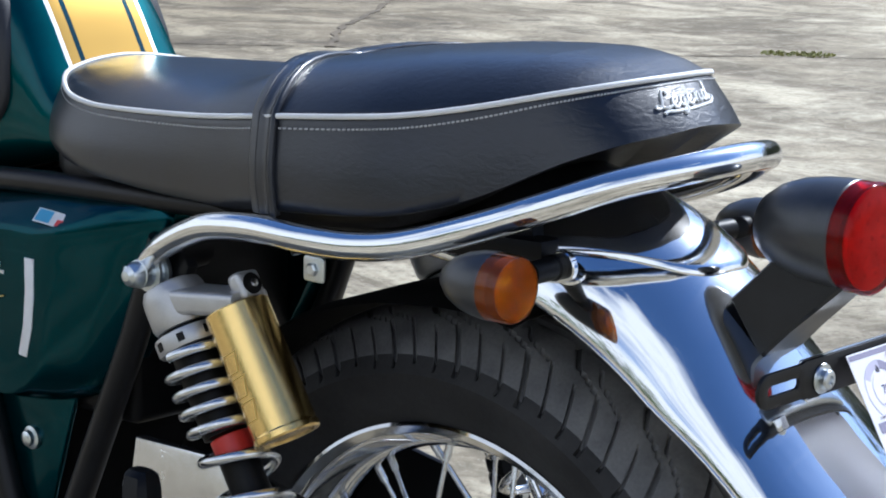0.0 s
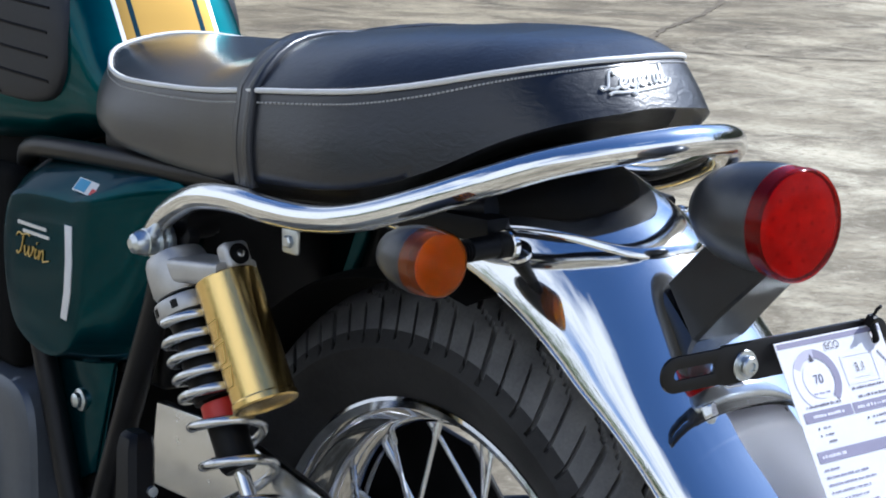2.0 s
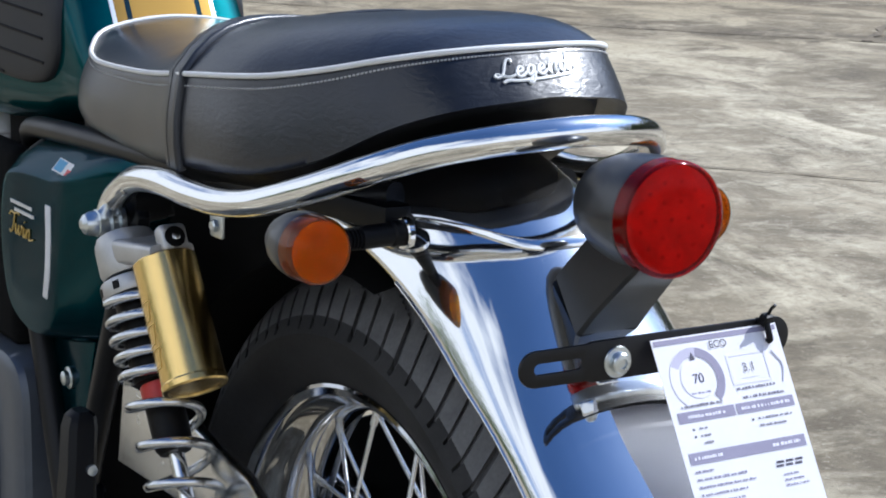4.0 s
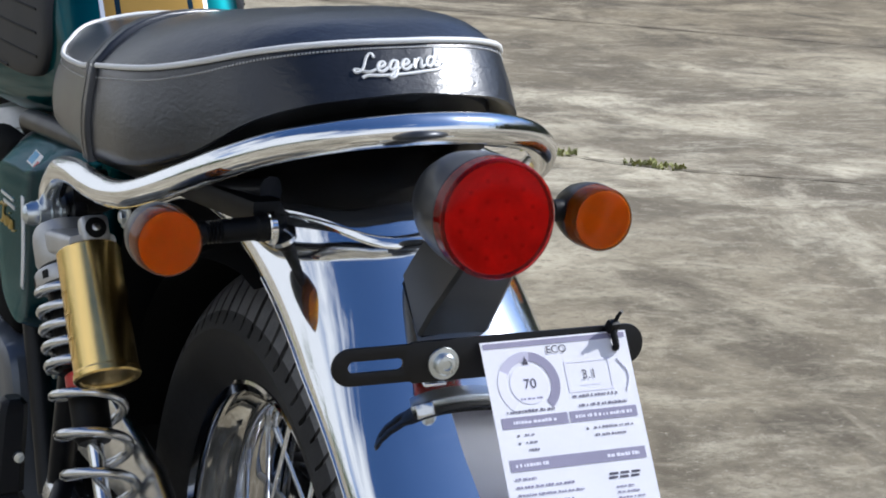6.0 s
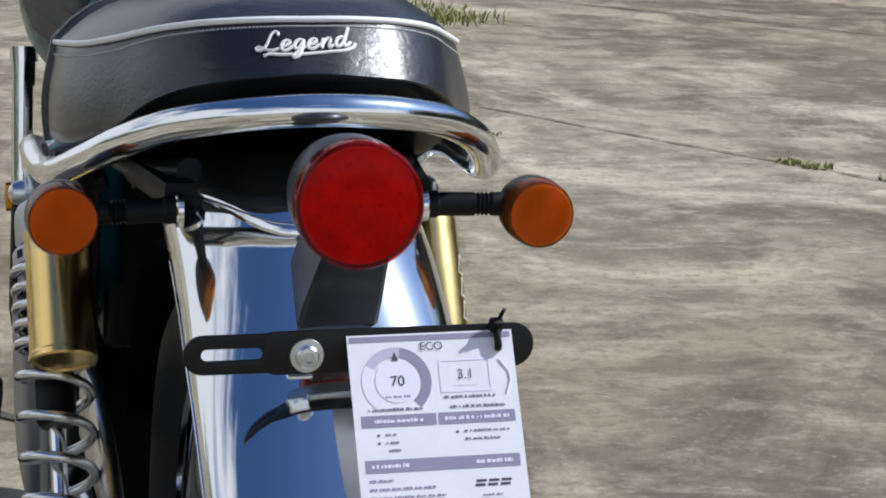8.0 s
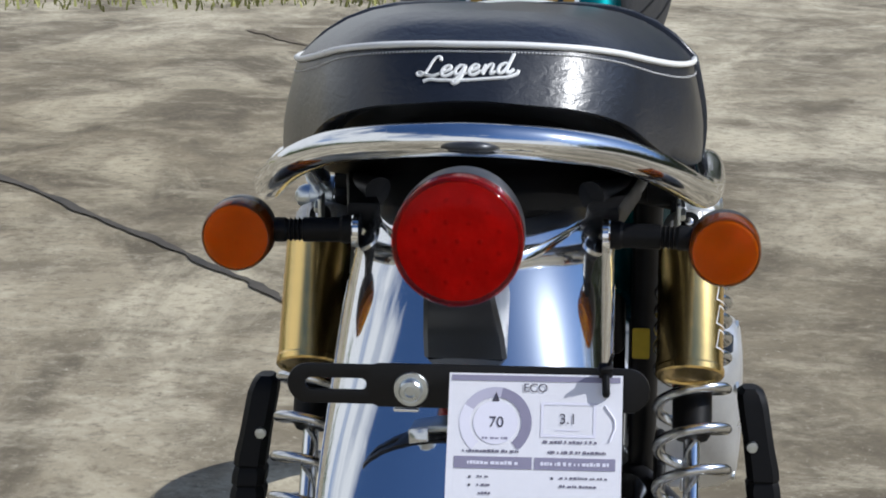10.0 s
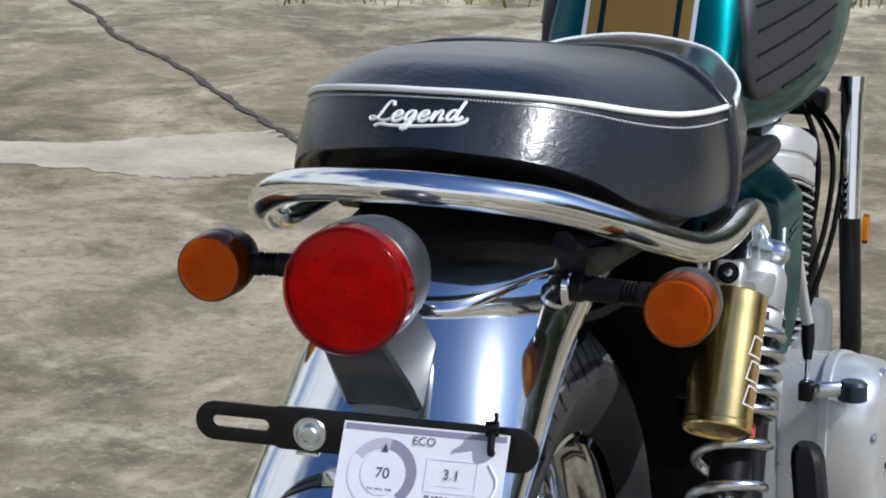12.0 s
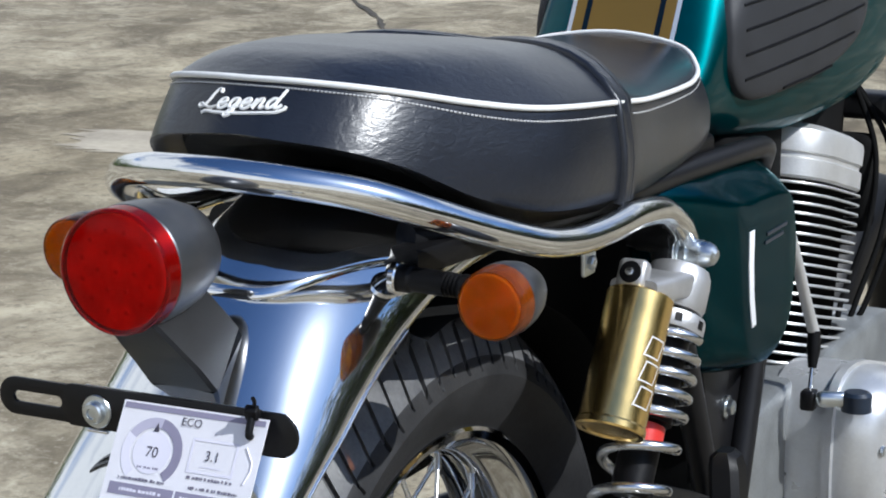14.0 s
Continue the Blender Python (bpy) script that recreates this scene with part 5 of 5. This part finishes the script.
def build_engine():
    eng = part("engine", solid("engine", (0.22, 0.46, 0.2), Matrix.Translation((0, 0.74, 0.34)), ENGINE, 0.04, 5), bike, "silver air-cooled twin engine")
    shift(eng, -0.001, -0.027, 0.016, 1.06)
    # the cylinders lean forward
    tilt = pose(0, 0.797, 0.502, -15)

    def outline(hx, hy, z, e=0.45, n=52):
        return [tilt @ Vector((hx * math.copysign(abs(math.cos(a)) ** e, math.cos(a)), hy * math.copysign(abs(math.sin(a)) ** e, math.sin(a)), z)) for a in (2 * math.pi * j / n for j in range(n))]

    head = [outline(0.108 * k, 0.102 * k, z) for k, z in ((0.98, 0.102), (1.0, 0.105), (1.0, 0.122), (0.975, 0.124), (0.975, 0.128), (1.0, 0.130), (1.0, 0.148), (0.985, 0.153), (0.90, 0.1585), (0.85, 0.160), (0.3, 0.161))]
    part("cylinder_head", loft("cylinder_head", head, HEAD, cap_start=True, cap_end=True, angle=28), eng, "cast silver cylinder head")
    part("cylinder", loft("cylinder", [outline(0.096, 0.09, -0.1), outline(0.096, 0.09, 0.108)], MATTE, cap_start=True, cap_end=True), eng, "black cylinder block")
    for k in range(19):
        z = -0.086 + 0.0102 * k
        ring = [outline(0.108 * g, 0.102 * g, z + dz) for g, dz in ((0.84, -0.001), (0.97, -0.0014))]
        rim = [outline(0.108 * g, 0.102 * g, z + dz) for g, dz in ((0.97, -0.0014), (1.0, -0.0009), (1.0, 0.0009), (0.97, 0.0014), (0.84, 0.001))]
        fin = part("cooling_fin", loft("cooling_fin", ring + rim[1:], MATTE, angle=60), eng, "black cooling fin with bright edge")
        part("fin_edge", tube("fin_edge", outline(0.108, 0.102, z), 0.0016, HEAD, 6, closed=True), fin)
    for s, _ in sides():
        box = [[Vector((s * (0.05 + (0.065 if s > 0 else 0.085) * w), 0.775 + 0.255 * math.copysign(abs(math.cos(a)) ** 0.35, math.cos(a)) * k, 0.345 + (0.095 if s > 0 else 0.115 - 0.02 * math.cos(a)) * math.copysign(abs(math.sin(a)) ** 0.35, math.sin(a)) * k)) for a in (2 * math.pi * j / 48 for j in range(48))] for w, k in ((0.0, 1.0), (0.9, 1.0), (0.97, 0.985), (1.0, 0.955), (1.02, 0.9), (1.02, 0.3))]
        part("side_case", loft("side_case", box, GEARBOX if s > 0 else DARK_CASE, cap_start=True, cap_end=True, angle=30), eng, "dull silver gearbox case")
        if s > 0:
            # deep clutch cover whose back wall shows from behind
            cy, cz, hy, hz = 0.80, 0.36, 0.18, 0.115
            steps = ((0.10, 1.0), (0.152, 1.0), (0.153, 1.03), (0.161, 1.03), (0.162, 1.0), (0.178, 1.0), (0.192, 0.975), (0.203, 0.93), (0.209, 0.86), (0.212, 0.7), (0.213, 0.3))
        else:
            cy, cz, hy, hz = 0.74, 0.35, 0.165, 0.112
            steps = ((0.112, 1.04), (0.116, 1.04), (0.117, 1.0), (0.137, 0.97), (0.144, 0.92), (0.148, 0.82), (0.149, 0.5))

        def rim_at(a, k):
            y = cy + hy * k * math.copysign(abs(math.cos(a)) ** 0.6, math.cos(a))
            # its top falls away to the front
            return y, cz + hz * k * math.copysign(abs(math.sin(a)) ** 0.6, math.sin(a)) - (0.3 * max(0, y - cy + hy) * (math.sin(a) > 0) if s > 0 else 0)
        cov = [[Vector((s * x, *rim_at(2 * math.pi * j / 48, k))) for j in range(48)] for x, k in steps]
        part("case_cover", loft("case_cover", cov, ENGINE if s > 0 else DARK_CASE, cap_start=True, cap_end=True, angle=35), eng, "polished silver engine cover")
        for k in range(7):
            part("case_screw", lathe("case_screw", [(0, 0), (0.0055, 0), (0.005, 0.003), (0, 0.0035)], ZINC, axis_pose((s * (0.2035 if s > 0 else 0.1165), *rim_at(radians(20 + 360 * k / 7), 0.91 if s > 0 else 1.02)), (s, 0, 0)), 10), eng)
        part("intake", lathe("intake", [(0.0, 0), (0.026, 0), (0.026, 0.03), (0.019, 0.035), (0.019, 0.10), (0, 0.10)], BLACK, axis_pose((s * 0.055, 0.57, 0.60), (0, 1, -0.05)), 24), eng)
        part("exhaust_pipe", tube("exhaust_pipe", spline([(s * 0.06, 0.98, 0.3), (s * 0.09, 0.96, 0.22), (s * 0.12, 0.86, 0.19), (s * 0.15, 0.6, 0.19), (s * 0.17, 0.3, 0.2)], 6), 0.019, CHROME, 16), eng, "chrome exhaust pipe")
    lever = solid("clutch_arm", (0.012, 0.03, 0.016), Matrix.Translation((0.164, 0.603, 0.437)) @ pose(0, 0, 0, 0, 0, -65), ZINC, 0.006)
    part("clutch_arm", lever, eng, "small plated clutch arm")
    part("lever_boss", lathe("lever_boss", [(0.0, 0), (0.014, 0), (0.014, 0.016), (0.011, 0.019), (0, 0.019)], BOSS, axis_pose((0.185, 0.612, 0.426), (0, 0, 1)), 20), eng)
    cable = spline([(0.10, 0.555, 0.67), (0.122, 0.57, 0.625), (0.13, 0.591, 0.575), (0.134, 0.612, 0.53), (0.139, 0.625, 0.495)], 8)
    part("clutch_cable", tube("clutch_cable", cable, 0.0055, HEAD, 10), eng, "silver clutch cable")
    part("cable_boot", tube("cable_boot", [(0.139, 0.625, 0.497), (0.140, 0.622, 0.48), (0.141, 0.616, 0.462)], [0.0062, 0.0066, 0.004], BLACK, 10), eng, "black rubber cable boot")
    part("cable_rod", tube("cable_rod", [(0.141, 0.616, 0.464), (0.142, 0.605, 0.435)], 0.0022, STEEL, 8), eng)
    part("cable_end", solid("cable_end", (0.014, 0.016, 0.02), Matrix.Translation((0.143, 0.602, 0.434)), SATIN, 0.003), eng)
    for s, _ in sides():
        part("wire_loom", tube("wire_loom", spline([(s * 0.1, 0.5, 0.69), (s * 0.12, 0.53, 0.66), (s * 0.115, 0.56, 0.6), (s * 0.1, 0.57, 0.52)], 6), 0.005, BLACK, 8), eng)


def build_running_gear():
    sw = part("swingarm", tube("swingarm", spline([(-0.1, 0.0, 0.335), (-0.105, 0.2, 0.352), (-0.1, 0.45, 0.36), (0.1, 0.45, 0.36), (0.105, 0.2, 0.352), (0.1, 0.0, 0.335)], 4), 0.02, STEEL, 16), bike, "silver swingarm")
    guard = [(0.305, 0.43), (0.29, 0.508), (0.18, 0.512), (0.04, 0.488), (-0.06, 0.44), (-0.05, 0.40), (0.1, 0.43)]
    part("chain_guard", slab("chain_guard", guard, Matrix.Translation((-0.112, 0, 0)) @ Matrix(((0, 0, -1, 0), (1, 0, 0, 0), (0, 1, 0, 0), (0, 0, 0, 1))), 0.012, STEEL, 0.003), sw, "polished aluminium chain guard")
    for s, _ in sides():
        def peg_ring(z, wx, wy, dx=0.0):
            return [Vector((s * (0.212 + dx + (0.52 - z) * 0.11) + w * wx * 0.88, 0.18 + d * wy - (0.52 - z) * 0.25, z - 0.018)) for w, d in ((-1, -0.6), (-0.6, -1), (0.6, -1), (1, -0.6), (1, 0.6), (0.6, 1), (-0.6, 1), (-1, 0.6))]
        pegs = [peg_ring(0.538, 0.007, 0.009, -0.004), peg_ring(0.534, 0.0125, 0.013, -0.004), peg_ring(0.525, 0.0145, 0.015, -0.003), peg_ring(0.49, 0.0145, 0.016, -0.001)]
        for z in (0.474, 0.458, 0.442, 0.426, 0.41):
            g = 0.0155 + (0.474 - z) * 0.04
            pegs += [peg_ring(z, g, 0.0165, (0.474 - z) * -0.05), peg_ring(z - 0.009, g, 0.0165, (0.474 - z) * -0.05), peg_ring(z - 0.011, g - 0.0018, 0.015, (0.474 - z) * -0.05)]
        pegs += [peg_ring(0.392, 0.016, 0.016, -0.004), peg_ring(0.375, 0.011, 0.012, -0.006)]
        pg = part("footpeg", loft("footpeg", pegs, BLACK, cap_start=True, cap_end=True, angle=30), bike, "folded black pillion footpeg")
        part("footpeg_arm", tube("footpeg_arm", [(s * 0.220, 0.14, 0.385), (s * 0.17, 0.24, 0.365), (s * 0.11, 0.40, 0.37)], 0.013, SATIN, 10), pg)
        part("hinge", lathe("hinge", [(0, -0.016), (0.011, -0.016), (0.0125, -0.014), (0.0125, 0.014), (0.011, 0.016), (0, 0.016)], SATIN, axis_pose((s * 0.221, 0.142, 0.372), (s, 0, 0)), 16), pg)
        for z, dx in ((0.493, -0.007), (0.43, -0.002)):
            part("peg_bolt", lathe("peg_bolt", [(0, 0), (0.005, 0), (0.0045, 0.003), (0, 0.0035)], ZINC, axis_pose((s * (0.212 + dx + (0.52 - z) * 0.11), 0.164 - (0.52 - z) * 0.25, z - 0.018), (0, -1, 0)), 12), pg)
        fork = part("front_fork", tube("front_fork", [(s * 0.122, 1.01, 0.686), (s * 0.122, 1.008, 0.668)], 0.0165, CHROME, 20), bike, "chrome telescopic front fork leg")
        shift(fork, s * 0.011, -0.03, 0.021)
        part("fork_tube", tube("fork_tube", [(s * 0.122, 1.008, 0.68), (s * 0.127, 0.99, 0.525)], 0.0135, CHROME, 20), fork, "chrome fork tube")
        part("fork_slider", tube("fork_slider", [(s * 0.127, 0.992, 0.53), (s * 0.132, 1.022, 0.371), (s * 0.12, 1.1, 0.29)], 0.0125, SATIN, 20), fork)
        part("reflector", lathe("reflector", [(0, 0), (0.018, 0), (0.017, 0.006), (0, 0.008)], AMBER, axis_pose((s * 0.139, 1.03, 0.505), (s, 0, 0)), 20), fork, "amber fork reflector")
    turn = Matrix.Translation((-0.01, -0.08, -0.02))
    fw = part("front_wheel", lathe("front_wheel", [(0, -0.06), (0.04, -0.055), (0.04, 0.055), (0, 0.06)], ENGINE, turn @ axis_pose((0, 1.36, 0.29), (1, 0, 0)), 24), bike, "spoked front wheel")
    rings = [[turn @ Vector((0.046 * math.cos(b), 1.36 + (0.222 + 0.046 * math.sin(b)) * math.cos(a), 0.289 + (0.222 + 0.046 * math.sin(b)) * math.sin(a))) for b in (2 * math.pi * j / 16 for j in range(16))] for a in (2 * math.pi * i / 64 for i in range(64))]
    part("tyre", loft("tyre", rings, BLACK, closed=True), fw, "black front tyre")
    part("lower_yoke", solid("lower_yoke", (0.205, 0.045, 0.03), Matrix.Translation((0, 1.005, 0.672)), SATIN, 0.008), bike, "satin-black lower fork yoke")
    part("front_down_tube", tube("front_down_tube", [(0, 0.99, 0.7), (0.02, 0.975, 0.5), (0.03, 0.96, 0.3)], 0.017, SATIN, 14), bike)
    part("rectifier", solid("rectifier", (0.085, 0.04, 0.11), Matrix.Translation((0.052, 0.965, 0.59)), MATTE, 0.012), bike, "black finned electrical box behind the fork")
    for a, c in ((0.112, 0.965), (0.098, 0.955), (0.121, 0.975)):
        part("black_cable", tube("black_cable", spline([(0.06, 0.99, 0.70), (a, c, 0.63), (a + 0.004, c - 0.03, 0.55), (a - 0.012, c - 0.07, 0.47), (0.09, c - 0.1, 0.42)], 6), 0.0034, MATTE, 8), bike, "black control cable")
    part("side_stand", tube("side_stand", [(-0.12, 0.5, 0.3), (-0.2, 0.42, 0.02), (-0.205, 0.4, 0.006)], 0.01, SATIN, 10), bike, "black side stand")


build_seat()
build_rail()
build_fender()
build_tail_light()
for s, _ in sides():
    build_indicator(s)
build_wheel()
for s, _ in sides():
    build_shock(s)
build_plate_bracket()
for s, _ in sides():
    build_side_cover(s)
build_tank()
build_frame()
build_engine()
build_running_gear()


# ---- hanging label card ----
def build_card():
    tl, tr = Vector((-0.0053, -0.3365, 0.6732)), Vector((0.1005, -0.3375, 0.6742))
    right = (tr - tl).normalized()
    down = Vector((0, -0.5, -0.866))
    down = (down - right * down.dot(right)).normalized()
    nrm = down.cross(right).normalized()
    if nrm.y > 0:
        nrm = -nrm
    w, h = (tr - tl).length, 0.158
    m = Matrix.Translation(tl) @ Matrix((right, -down, nrm)).transposed().to_4x4()
    cols, rows = 6, 10
    verts, faces = [], []
    for layer in (0, -0.0006):
        for j in range(rows + 1):
            for i in range(cols + 1):
                verts.append(m @ Vector((w * i / cols, -h * j / rows, layer)))
    k = (cols + 1) * (rows + 1)
    for j in range(rows):
        for i in range(cols):
            a = j * (cols + 1) + i
            faces += [(a, a + cols + 1, a + cols + 2, a + 1), (k + a, k + a + 1, k + a + cols + 2, k + a + cols + 1)]
    rim = [i for i in range(cols + 1)] + [(cols + 1) * (j + 1) - 1 for j in range(1, rows + 1)] + [rows * (cols + 1) + i for i in range(cols - 1, -1, -1)] + [j * (cols + 1) for j in range(rows - 1, 0, -1)]
    faces += [(rim[i], rim[(i + 1) % len(rim)], k + rim[(i + 1) % len(rim)], k + rim[i]) for i in range(len(rim))]
    card = tagged(part("label_card", mesh_of("label_card", verts, faces, CARD, False)), "white printed eco label card tied to the plate bracket", "label card")
    card.matrix_basis = STAND

    def bar(x0, y0, x1, y1, mat=PALE, lift=0.0003):
        """A printed bar, in shares of the card's width, from its top left."""
        vs = [m @ Vector((x * w, -y * w, lift)) for x, y in ((x0, y0), (x0, y1), (x1, y1), (x1, y0))]
        part("printed_bar", mesh_of("printed_bar", vs, [(0, 1, 2, 3)], mat, False), card)

    rt = random.Random(21)
    print_v, print_f, print_m = [], [], []

    def line(x0, x1, y, h, mat=LILAC, lift=0.0004):
        """A line of small print as a row of short plain bars."""
        x = x0
        while x < x1 - 0.004:
            ww = min(rt.uniform(0.008, 0.026), x1 - x)
            hh = h * rt.uniform(0.7, 1.0)
            i = len(print_v)
            print_v.extend(m @ Vector((a * w, -b * w, lift)) for a, b in ((x, y + h - hh), (x, y + h), (x + ww, y + h), (x + ww, y + h - hh)))
            print_f.append((i, i + 1, i + 2, i + 3))
            print_m.append(mat)
            x += ww + rt.choice((0.004, 0.004, 0.005, 0.014))

    def words(body, x, y, size, mat=INK):
        cu = bpy.data.curves.new("printed_text", "FONT")
        cu.body, cu.size, cu.align_x, cu.align_y = body, size * w, "CENTER", "CENTER"
        cu.materials.append(mat)
        ob = part("printed_text", cu, card)
        ob.matrix_basis = m @ pose(x * w, -y * w, 0.0006)

    def arc(cx, cy, r0, r1, a0, a1, mat, lift=0.0003):
        vs, fs = [], []
        for i in range(41):
            a = radians(a0 + (a1 - a0) * i / 40)
            for r in (r0, r1):
                vs.append(m @ Vector(((cx + r * math.sin(a)) * w, (-cy + r * math.cos(a)) * w, lift)))
            if i:
                fs.append((2 * i - 2, 2 * i - 1, 2 * i + 1, 2 * i))
        part("printed_dial", mesh_of("printed_dial", vs, fs, mat, False), card)

    bar(0.015, 0.012, 0.985, 0.045, LILAC)
    words("ECO", 0.5, 0.085, 0.07)
    arc(0.275, 0.29, 0.148, 0.208, -140, -60, PALE)
    arc(0.275, 0.29, 0.148, 0.208, -60, 10, MID_LILAC)
    arc(0.275, 0.29, 0.148, 0.208, 10, 140, LILAC)
    arc(0.275, 0.29, 0.0, 0.128, 0, 360, PALE)
    vs = [m @ Vector((a * w, -b * w, 0.0006)) for a, b in ((0.255, 0.165), (0.295, 0.165), (0.275, 0.11))]
    part("printed_dial", mesh_of("printed_dial", vs, [(0, 1, 2)], INK, False), card)
    words("70", 0.28, 0.29, 0.088)
    line(0.2, 0.36, 0.374, 0.014, LILAC)
    for x0, y0, x1, y1 in ((0.535, 0.165, 0.85, 0.18), (0.535, 0.355, 0.85, 0.37), (0.535, 0.18, 0.55, 0.355), (0.835, 0.18, 0.85, 0.355)):
        bar(x0, y0, x1, y1, PALE)
    words("3.1", 0.69, 0.265, 0.085)
    bar(0.62, 0.325, 0.76, 0.331, PALE)
    line(0.55, 0.86, 0.388, 0.018, GREY_INK)
    part("printed_outline", tube("printed_outline", [m @ Vector((a * w, -b * w, 0.0003)) for a, b in ((0.9, 0.18), (0.955, 0.26), (0.96, 0.31), (0.93, 0.39))], 0.0006, PALE, 5), card)
    line(0.09, 0.43, 0.448, 0.018, GREY_INK)
    line(0.58, 0.91, 0.448, 0.018, GREY_INK)
    bar(0.045, 0.49, 0.49, 0.56, LILAC)
    bar(0.505, 0.49, 0.965, 0.56, LILAC)
    line(0.12, 0.41, 0.514, 0.022, PALE, 0.0005)
    line(0.54, 0.93, 0.514, 0.022, PALE, 0.0005)
    for x0, y, x1 in ((0.18, 0.598, 0.25), (0.18, 0.646, 0.26), (0.19, 0.694, 0.26), (0.65, 0.598, 0.92), (0.65, 0.646, 0.86)):
        line(x0, x1, y, 0.015, GREY_INK)
    for x, y in ((0.13, 0.602), (0.13, 0.65), (0.6, 0.602)):
        bar(x, y, x + 0.014, y + 0.014, INK)
    bar(0.045, 0.755, 0.965, 0.83, LILAC)
    line(0.08, 0.30, 0.78, 0.024, PALE, 0.0005)
    line(0.70, 0.92, 0.78, 0.024, PALE, 0.0005)
    for k, x in enumerate((0.69, 0.765, 0.84)):
        bar(x, 0.9, x + 0.06, 0.915, INK)
        bar(x - 0.008, 0.925, x + 0.05, 0.94, INK)
    for k, (x1) in enumerate((0.2, 0.45, 0.5, 0.42, 0.38, 0.46, 0.3)):
        line(0.06, x1, 0.87 + 0.05 * k, 0.016, LILAC)
    for k in range(3):
        line(0.72, 0.84 + 0.03 * k, 0.985 + 0.035 * k, 0.013, LILAC)
    bar(0.04, 1.24, 0.96, 1.3, PALE)
    inks = [GREY_INK, LILAC, PALE]
    me = mesh_of("small_print", print_v, print_f, inks[0], False)
    for ink in inks[1:]:
        me.materials.append(ink)
    for face, ink in zip(me.polygons, print_m):
        face.material_index = inks.index(ink)
    part("small_print", me, card, "lines of small grey print")["kind"] = "stuff"
    # cable tie through the corner
    hole = m @ Vector((0.905 * w, -0.11 * w, 0))
    up = m @ Vector((0.9 * w, 0.012 * w, 0.0))
    loop = spline([hole + nrm * -0.001, hole + nrm * 0.0025, (hole + up) / 2 + nrm * 0.0035, up + nrm * 0.003, up + Vector((0, 0.006, 0.0))], 6)
    tie = part("cable_tie", tube("cable_tie", loop, 0.0024, BLACK, 8), card, "black cable tie")
    part("tie_head", solid("tie_head", (0.0085, 0.0065, 0.008), Matrix.Translation(up + nrm * 0.004 + Vector((0, 0, 0.001))) @ pose(0, 0, 0, 30, 0, 12), BLACK, 0.001), tie)
    part("tie_tail", tube("tie_tail", spline([up + nrm * 0.004, up + nrm * 0.006 + Vector((0.003, 0, 0.007)), up + nrm * 0.010 + Vector((0.004, 0, 0.009))], 5), 0.0013, BLACK, 6), tie)


build_card()
